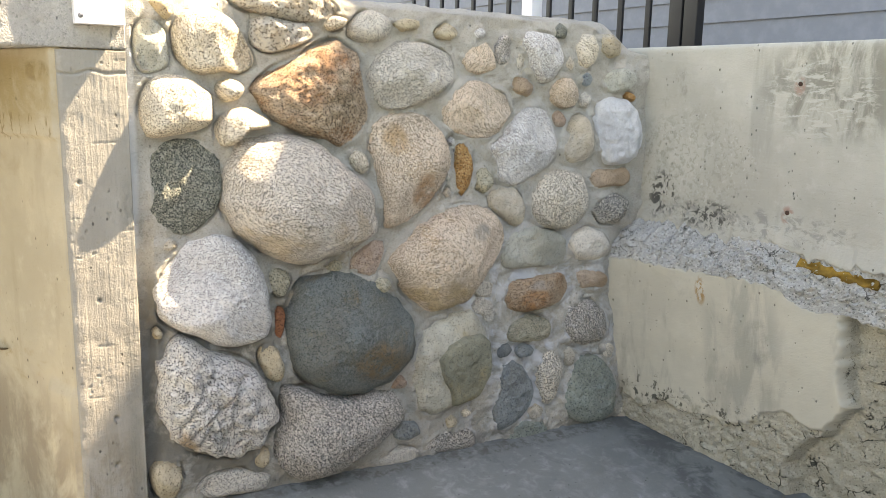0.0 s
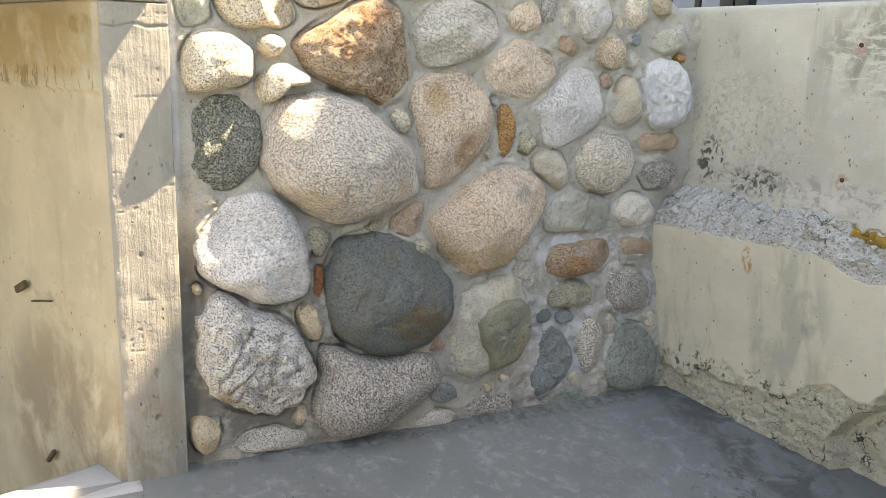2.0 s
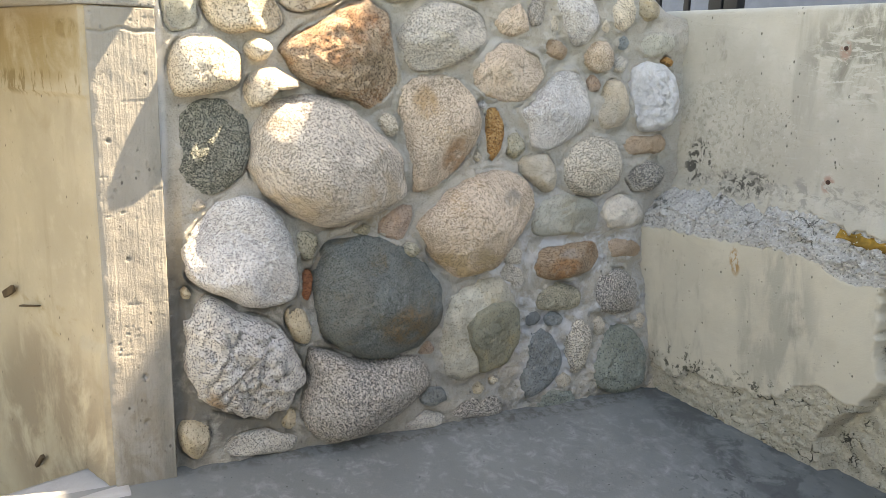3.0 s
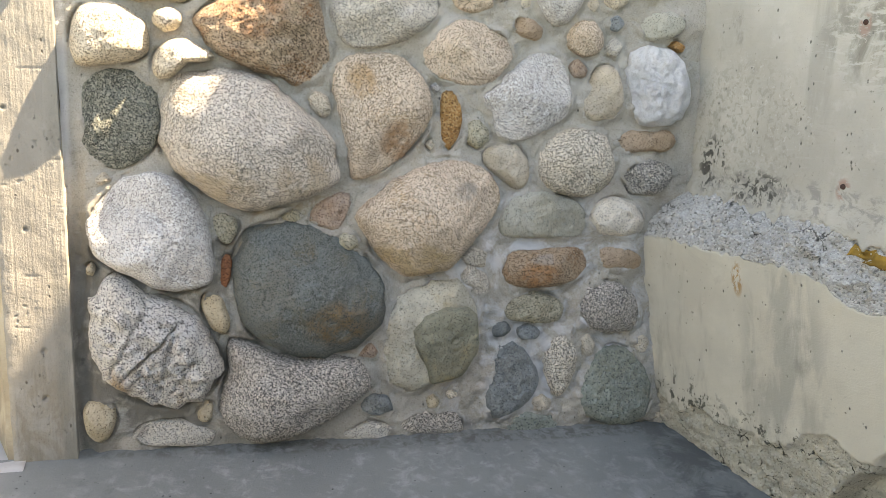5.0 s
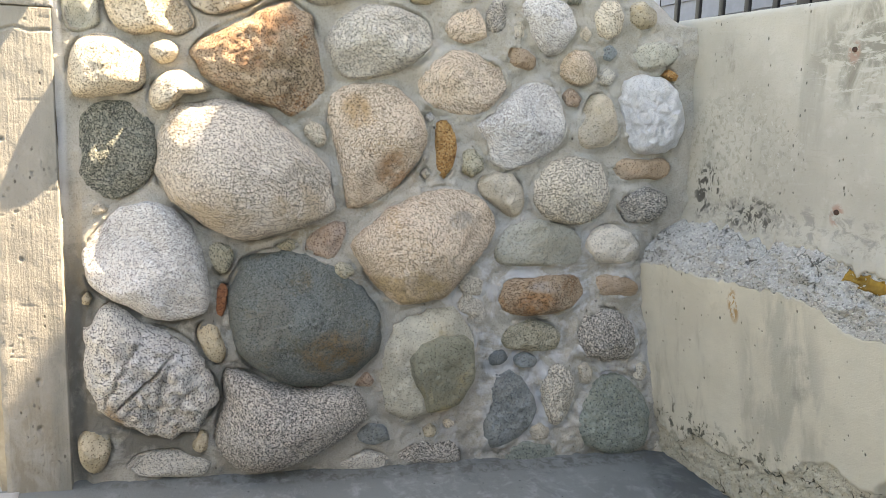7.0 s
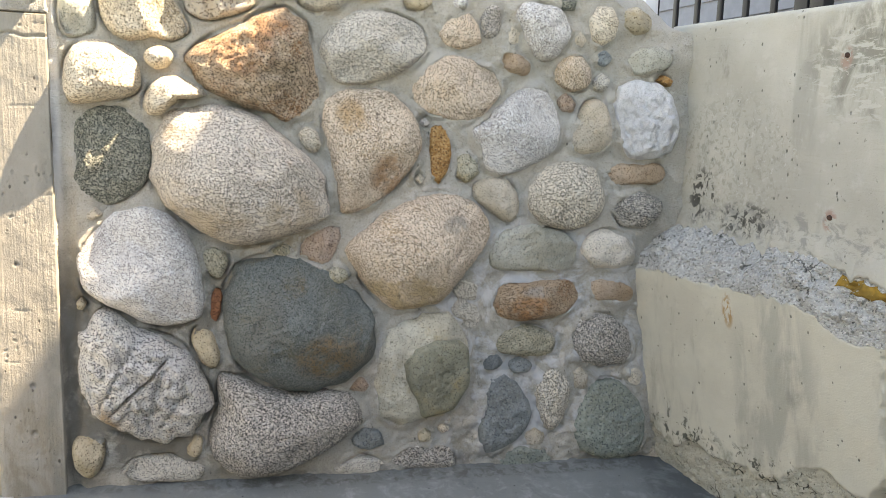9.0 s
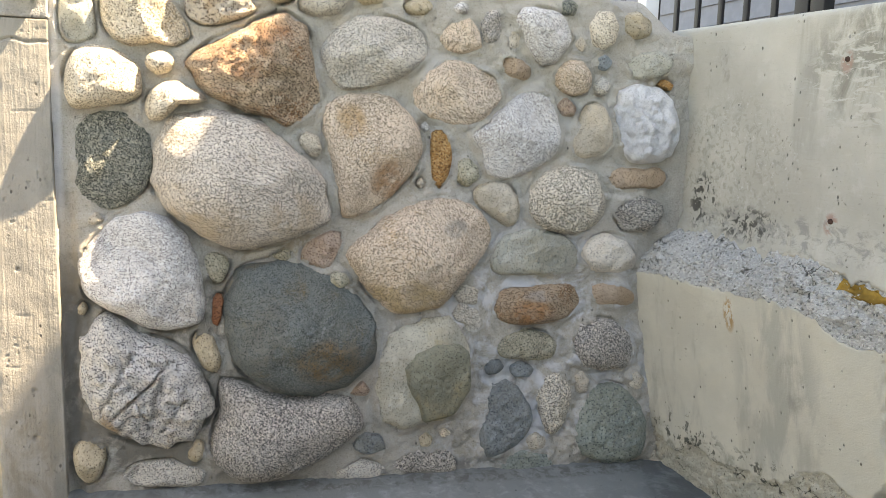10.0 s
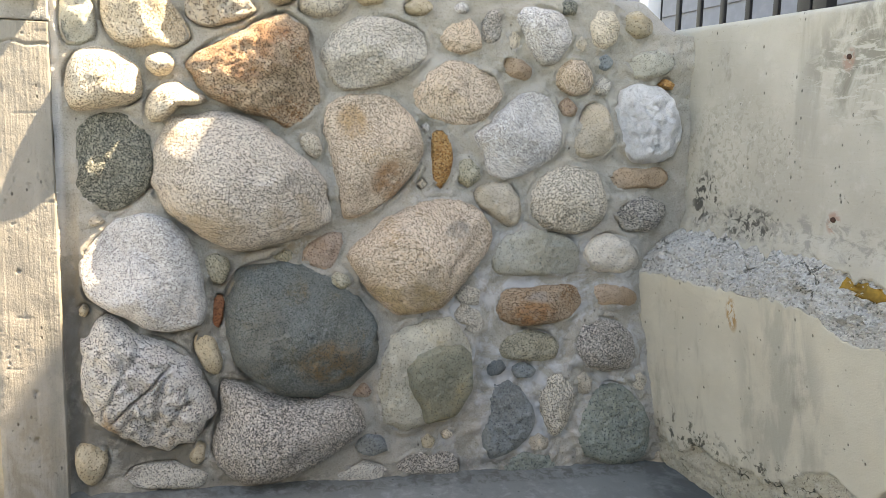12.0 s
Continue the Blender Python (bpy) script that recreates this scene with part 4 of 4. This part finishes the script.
stone("greywhite", 0.135, 1.102, (1.4, 1.1, 1, 1.1, 1.5, 1.3, 1.2, 1.3, 1.4, 1.1, 1, 1.1, 1.5, 1.3, 1.2, 1.3), 1.3)
stone("beige", 0.127, 0.941, (1.4, 1.1, 1, 1.1, 1.5, 1.2, 1.1, 1.1, 1.3, 1.2, 1.1, 1.2, 1.5, 1.2, 1.1, 1.2), 1.1)
stone("block", 0.194, 0.355, (9.5, 10, 12, 12.8, 12, 12.4, 12.6, 13, 11.4, 10, 10.6, 13.6, 12, 11.5, 9.7, 9.4), 7.6)


def nearest_gap(xs, zs):
    """For each point of the mortar, its distance to the nearest stone's edge (negative inside)."""
    best, rise = np.full(xs.shape, 9.0), np.zeros(xs.shape)
    for x, z, radii, depth in STONES:
        dx, dz = xs - x, zs - z
        r = np.hypot(dx, dz)
        near = r < max(radii) / 100 + 0.08
        a = (np.arctan2(dz, dx)[near] / math.tau * 16) % 16
        i = a.astype(int)
        t = a - i
        ra = np.array(radii)
        edge = (ra[i % 16] * (1 - t) + ra[(i + 1) % 16] * t) / 100
        gap = r[near] - edge
        nearer = gap < best[near]
        best[near] = np.where(nearer, gap, best[near])
        rise[near] = np.where(nearer, min(0.020, 0.35 * depth / 100), rise[near])
    return best, rise


def build_mortar():
    nu, nv = 470, 380
    us = np.linspace(-0.86, 1.06, nu)
    vs = np.linspace(-0.12, 1.0, nv)
    tops = np.array([wall_top(u) for u in us])
    X = np.tile(us, (nv, 1))
    T = np.linspace(0, 1, nv)[:, None]
    Z = -0.12 + T * (tops[None, :] + 0.12)
    gap, rise = nearest_gap(X, Z)
    bm = bmesh.new()
    rows = []
    for j in range(nv):
        row = []
        for i in range(nu):
            x, z, g = float(X[j, i]), float(Z[j, i]), float(gap[j, i])
            rubble = ease(0.1, 0.5, x) * ease(0.7, 0.2, z)
            soft = 0.5 + 0.9 * noise.noise((x * 9, 3, z * 9))
            y = mortar_y(x) + 0.014 * rough3(x, 0, z, 7, 5) + (0.0032 + 0.004 * rubble) * rough3(x, 5, z, 40, 4) + 0.0012 * noise.noise((x * 160, 0, z * 160))
            smear = 0.6 + 1.1 * noise.noise((x * 21, 4, z * 21)) + 0.5 * rough3(x, 8, z, 55, 3)
            y -= float(rise[j, i]) * math.exp(-max(g, 0) / 0.016) * (0.15 + 0.6 * soft + 0.5 * max(0.0, smear) * ease(-0.4, 0.1, x))
            y += 0.024 * math.exp(-((g - 0.001) / 0.0045) ** 2) * ease(-0.05, 0.35, noise.noise((x * 7, 8, z * 7)) + 0.22 * ease(-0.2, -0.5, x) * ease(0.9, 0.5, z) - 0.25 * ease(-0.1, 0.3, x))
            y -= 0.004 * ease(0.1, 0.5, noise.noise((x * 26, 6, z * 34)) + 0.3 * rough3(x, 2, z, 90, 3)) * ease(0.02, 0.0, g)
            if g < -0.012:
                y += 0.03
            y += 0.018 * ease(-0.785, -0.812, x) * ease(-0.846, -0.826, x) * ease(1.05, 0.85, z)
            y += 0.05 * ease(1.2, 0.0, tops[i] - z + 1.17) if tops[i] - z < 0.03 else 0.0
            row.append(bm.verts.new((x, y, z)))
        rows.append(row)
    # over the crown to the back
    for back, blend, drop in ((0.055, 0.35, 0.0), (0.09, 0.7, 0.0), (0.13, 0.93, 0.0), (0.17, 1.0, 0.0), (0.22, 1.0, 0.004), (0.30, 1.0, 0.015), (0.31, 1.0, 0.9)):
        row = []
        for i in range(nu):
            u = float(us[i])
            z = wall_top(u) * (1 - blend) + crown_top(u) * blend - drop + 0.006 * rough3(u, back, 0, 9) + 0.002 * rough3(u, back, 3, 40)
            row.append(bm.verts.new((u, mortar_y(u) + back, z)))
        rows.append(row)
    for a, b in zip(rows, rows[1:]):
        for i in range(nu - 1):
            bm.faces.new((a[i], a[i + 1], b[i + 1], b[i]))
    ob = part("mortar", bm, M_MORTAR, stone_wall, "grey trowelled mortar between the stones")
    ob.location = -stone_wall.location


build_mortar()


# ---- left pillar, lintel and recess ----
def prism(corners, z0, z1, bevel=0.004):
    bm = bmesh.new()
    low = [bm.verts.new((x, y, z0)) for x, y in corners]
    high = [bm.verts.new((x, y, z1)) for x, y in corners]
    bm.faces.new(list(reversed(low)))
    bm.faces.new(high)
    for i in range(len(corners)):
        k = (i + 1) % len(corners)
        bm.faces.new((low[i], low[k], high[k], high[i]))
    bmesh.ops.recalc_face_normals(bm, faces=bm.faces)
    if bevel:
        bmesh.ops.bevel(bm, geom=list(bm.edges), offset=bevel, segments=2, affect="EDGES")
    return bm


pillar = thing("wall_left", (-0.92, 0.2, 0.0), "board-marked concrete pillar with a yellow-beige side", "wall", kind="structure")


def seams(x, z):
    """Pour lines and a few open holes in the board-marked face."""
    d = 0.0
    for line in (1.115, 0.925, 0.895, 0.60, 0.465):
        q = z - line - 0.004 * noise.noise((x * 30, line * 9, 0))
        d += 0.0016 * math.exp(-(q / 0.0025) ** 2) * ease(0.0, 0.4, noise.noise((x * 22, line * 7, 4)))
    d += 0.007 * math.exp(-((z - 1.282 - 0.012 * noise.noise((x * 18, 0, 5))) / 0.0024) ** 2)
    for hx, hz, hr in ((-0.905, 0.399, 0.006), (-0.907, 0.270, 0.007), (-0.93, 0.72, 0.004), (-0.96, 1.02, 0.004)):
        d += 0.010 * math.exp(-(((x - hx) ** 2 + (z - hz) ** 2) / hr ** 2))
    d += 0.004 * ease(0.40, 0.62, noise.noise((x * 90, 2, z * 110))) * ease(-0.1, 0.4, noise.noise((x * 7, 9, z * 7)))
    return d


def worn_front(x, z):
    edge = 0.012 * math.exp(-(x + 0.994) / 0.006) * (0.5 + 0.5 * noise.noise((3, z * 25, 1)))
    return (x, -0.012 + 0.002 * rough3(x, 0, z, 12, 4) + edge + 0.0006 * noise.noise((x * 160, 0, z * 6)) + seams(x, z), z)


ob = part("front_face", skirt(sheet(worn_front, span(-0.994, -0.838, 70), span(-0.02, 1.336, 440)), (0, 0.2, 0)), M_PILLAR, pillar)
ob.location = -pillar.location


def side_face(u, z):
    x, y = -0.994 - 0.36 * u, -0.004 + u
    band = 0.010 * ease(1.125, 1.14, z) + 0.012 * ease(0.14, 0.12, u) * ease(0.50, 0.46, z)
    groove = 0.010 * math.exp(-((z - 1.128 - 0.003 * noise.noise((u * 12, 2, 2))) / 0.005) ** 2)
    d = -0.004 * rough3(u, 4, z, 5, 4) + band + groove
    return (x - d, y, z)


ob = part("side_face", skirt(sheet(side_face, list(reversed(span(0.006, 1.4, 120))), span(-0.9, 1.339, 420)), (0.16, 0, 0)), M_YELLOW, pillar, "yellow-beige smooth concrete side, warm bounce light in its colour")
ob.location = -pillar.location
lintel = tagged(mesh_object("lintel", skirt(sheet(lambda x, z: (x, -0.013 + 0.004 * rough3(x, 9, z, 11, 4) + 0.006 * ease(0.4, 0.7, noise.noise((x * 70, 4, z * 70))), z), span(-3.2, -1.4, 40) + span(-1.39, -0.836, 160), span(1.340, 1.95, 100)), (0, 0.55, 0)), M_BEAM),
                "rough grey concrete beam over the recess", "lintel", kind="structure")


# ---- right wall ----
def upper_x(y):
    return 1.01 - 0.1 * y


def lower_x(y, z):
    return 0.868 - 0.25 * max(y, -1.0) + 0.11 * (1 - z / 0.64)


def break_low(y):
    return 0.665 + 0.02 * noise.noise((y * 6, 1, 2)) + 0.014 * rough3(y, 1, 2, 34, 4) - 0.07 * ease(-0.52, -0.70, y)


def break_high(y):
    return 0.80 + 0.05 * noise.noise((y * 5, 7, 2)) + 0.026 * rough3(y, 7, 2, 26, 5) - 0.03 * ease(-0.4, -0.8, y)


right_wall = thing("wall_right", (1.1, -0.8, 0.0), "weathered cream concrete retaining wall with a broken shoulder", "wall", kind="structure")
YS = list(reversed(span(-2.6, -1.05, 24) + span(-1.045, 0.16, 260)))


def upper_face(y, t):
    z = break_high(y) - 0.02 + t * (1.43 - break_high(y) + 0.02)
    return (upper_x(y) + 0.004 * rough3(1, y, z, 5, 4) + 0.006 * ease(0.98, 1.0, t) - 0.012 * ease(0.12, 0.0, t), y, z)


def shoulder_face(y, t):
    lo, hi = break_low(y), break_high(y)
    z = lo + t * (hi - lo)
    a, b = lower_x(y, lo), upper_x(y)
    lump = (0.024 * rough3(2, y, z, 14, 5) + 0.012 * rough3(6, y, z, 55, 4) - 0.010 * ease(0.35, 0.6, noise.noise((y * 70, 3, z * 70)))) * math.sin(math.pi * min(1, max(0, t)) * 0.9 + 0.15)
    return (a + (b - a) * (0.25 * t + 0.75 * t * t) - lump, y, z)


def notch_at(y, z):
    return ease(-0.750, -0.770, y + 0.014 * noise.noise((z * 14, 2, 8)) - 0.17 * ease(0.30, 0.02, z) + 0.014 * rough3(8, y, z, 22, 4))


def scab_at(y, z):
    return ease(0.0, 0.012, 0.10 - z + 0.09 * rough3(4, y, z, 6, 5) + 0.12 * ease(-0.25, -0.6, y))


def lower_face(y, t):
    z = -0.6 + t * (break_low(y) + 0.6)
    n, s = notch_at(y, z), scab_at(y, z)
    x = lower_x(y, z) + 0.004 * rough3(3, y, z, 6, 4)
    x += n * (0.085 + 0.012 * rough3(7, y, z, 24, 5)) + (1 - n) * s * (0.010 + 0.010 * rough3(9, y, z, 40, 5))
    return (x, y, z)


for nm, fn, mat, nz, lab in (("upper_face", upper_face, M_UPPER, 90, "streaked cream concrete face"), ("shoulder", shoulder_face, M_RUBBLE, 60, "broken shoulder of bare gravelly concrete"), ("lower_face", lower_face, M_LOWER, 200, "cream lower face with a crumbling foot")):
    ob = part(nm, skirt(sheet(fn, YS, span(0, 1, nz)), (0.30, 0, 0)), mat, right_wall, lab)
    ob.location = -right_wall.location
    if nm == "lower_face":
        ob.data.materials.append(M_CRUST)
        for p in ob.data.polygons:
            c = p.center
            if max(notch_at(c.y, c.z), scab_at(c.y, c.z)) > 0.5:
                p.material_index = 1


# ---- added unseen walls and a slab that block sky and bounce light ----
for nm, at in (("wall_recess", (-3.3, 1.45, -0.7, -1.35, 1.65, 1.95)), ("wall_back", (-2.9, -3.75, -0.7, 1.5, -3.5, 1.42)), ("wall_outer", (-2.95, -3.5, -0.7, -2.7, -0.9, 1.42))):
    tagged(mesh_object(nm, box(bmesh.new(), *at, 0.01), M_PLAIN, smooth=False), "plain grey concrete wall, unseen, added to block light", "wall", kind="structure")


# added slab, out of view, keeps light off the recess side
tagged(mesh_object("shade_slab_recess", box(bmesh.new(), -3.3, 0.54, 1.75, -1.2, 1.65, 1.95, 0.01), M_PLAIN, smooth=False), "plain concrete slab, unseen, added to darken the recess", "ceiling", kind="structure")


# ---- fence and house behind ----
fence = thing("fence", (2.24, 1.5, 1.33), "black metal picket fence on the terrace", "fence")
bm = box(bmesh.new(), -0.014, -0.5, 0.06, 0.014, 2.4, 0.095, 0.003)
part("bottom_rail", bm, M_BLACK, fence)
part("top_rail", box(bmesh.new(), -0.018, -0.5, 1.0, 0.018, 2.4, 1.04, 0.003), M_BLACK, fence)
picket = part("picket", box(bmesh.new(), -0.010, -0.019, 0.0, 0.010, 0.019, 1.0, 0.003), M_BLACK, fence)
picket.location = (0, 1.29 - 1.5, 0)
for i in range(1, 13):
    more = new("picket", picket.data)
    more.parent, more.location = fence, (0, 1.29 - 1.5 + 0.222 * i, 0)
for y in (0.96 - 1.5, 1.065 - 1.5):
    part("post", box(bmesh.new(), -0.03, y - 0.045, -0.02, 0.03, y + 0.045, 1.08, 0.004), M_BLACK, fence)

part("post", box(bmesh.new(), -0.38, 0.37, 0.0, -0.30, 0.47, 1.3, 0.004), M_WHITE, fence, "white square post")

house = thing("house", (3.4, 1.0, 1.33), "house clad in pale blue-grey lap siding", "house")
part("wall", box(bmesh.new(), 0.02, -7, 0.0, 0.3, 9, 5.0), M_SIDING, house, smooth=False)
bm = bmesh.new()
pts = ((0.02, 0.0), (-0.012, 0.0), (0.004, 0.168), (0.02, 0.168))
lo = [bm.verts.new((x, -7, z)) for x, z in pts]
hi = [bm.verts.new((x, 9, z)) for x, z in pts]
bm.faces.new(lo)
bm.faces.new(list(reversed(hi)))
for k in range(4):
    bm.faces.new((lo[k], hi[k], hi[(k + 1) % 4], lo[(k + 1) % 4]))
bmesh.ops.recalc_face_normals(bm, faces=bm.faces)
board = part("siding_board", bm, M_SIDING, house, smooth=False)
board.location = (0, 0, -0.05)
for i in range(1, 28):
    more = new("siding_board", board.data)
    more.parent, more.location = house, (0, 0, -0.05 + 0.16 * i)
EAVE_X = 2.95
EAVE_Z = 1.63 + (EAVE_X + 0.12) / 0.67
part("roof", box(bmesh.new(), EAVE_X - 3.4, -7.4, EAVE_Z - 1.33 - 0.12, 6.0, 9.4, EAVE_Z - 1.33, 0.01), M_ROOF, house, smooth=False)

# ---- white panel, ties and marks ----
panel = thing("utility_panel", (-0.9, -0.02, 1.4), "white sheet panel screwed onto the concrete beam", "panel")
bm = bmesh.new()
corners = ((-0.052, 0.012), (-0.052, -0.029), (0.052, -0.046), (0.056, -0.042), (0.056, 0.012))
low = [bm.verts.new((x, y, -0.006)) for x, y in corners]
high = [bm.verts.new((x, y, 0.42)) for x, y in corners]
bm.faces.new(low)
bm.faces.new(high)
for i in range(5):
    bm.faces.new((low[i], low[(i + 1) % 5], high[(i + 1) % 5], high[i]))
bmesh.ops.recalc_face_normals(bm, faces=bm.faces)
part("cover", bm, M_WHITE, panel, smooth=False)
bm = bmesh.new()
bmesh.ops.create_cone(bm, cap_ends=True, segments=16, radius1=0.006, radius2=0.004, depth=0.006, matrix=Matrix.Translation((-0.040, -0.034, 0.012)) @ Matrix.Rotation(radians(90), 4, "X"))
part("screw", bm, M_STEEL, panel)


def tie_end(y, z):
    bm = bmesh.new()
    bmesh.ops.create_cone(bm, cap_ends=True, segments=18, radius1=0.008, radius2=0.006, depth=0.006, matrix=Matrix.Rotation(radians(-90), 4, "Y"))
    for v in bm.verts:
        v.co *= 1 + 0.25 * noise.noise(v.co * 90)
    ob = part("tie_end", bm, M_RUST, right_wall, "rusty round form-tie end")
    ob.location = Vector((upper_x(y) - 0.001, y, z)) - right_wall.location


for y, z in ((-0.539, 1.302), (-0.537, 0.895), (0.07, 1.30)):
    tie_end(y, z)


def stub(u, z, length, turn, thick, name="tie_stub"):
    """A rusty end of tie or wire that stands in the pillar's side."""
    bm = box(bmesh.new(), -0.006, -length / 2, -thick / 2, 0.006, length / 2, thick / 2, 0.002)
    for v in bm.verts:
        v.co += 0.002 * noise.noise_vector(v.co * 60)
    ob = part(name, bm, M_WOOD, pillar, "rusted brown stub in the concrete")
    ob.matrix_local = Matrix.Translation(Vector((-0.994 - 0.36 * u - 0.016, -0.004 + u, z)) - pillar.location) @ pose(0, 0, 0, turn, 0, 20)


stub(0.515, 0.53, 0.075, -25, 0.022)
stub(0.385, 0.515, 0.13, -12, 0.005, "tie_wire")
stub(0.41, 0.02, 0.07, -45, 0.012)

# sprayed stroke on the broken shoulder
def stroke(t, s):
    y = -0.60 - 0.25 * t
    z = 0.745 - 0.03 * t + (s - 0.5) * max(0.006, 0.030 + 0.026 * noise.noise((t * 9, 3, 1))) + 0.006 * rough3(t, s, 5, 6, 3) + 0.006 * noise.noise((t * 14, 1, 1))
    lo, hi = break_low(y), break_high(y)
    return Vector(shoulder_face(y, (z - lo) / (hi - lo))) + Vector((-0.002, 0, 0))


ob = part("paint_stroke", skirt(sheet(stroke, span(0, 1, 40), span(0, 1, 6)), (0.002, 0, 0)), M_PAINT, right_wall, "orange sprayed paint stroke")
ob.location = -right_wall.location
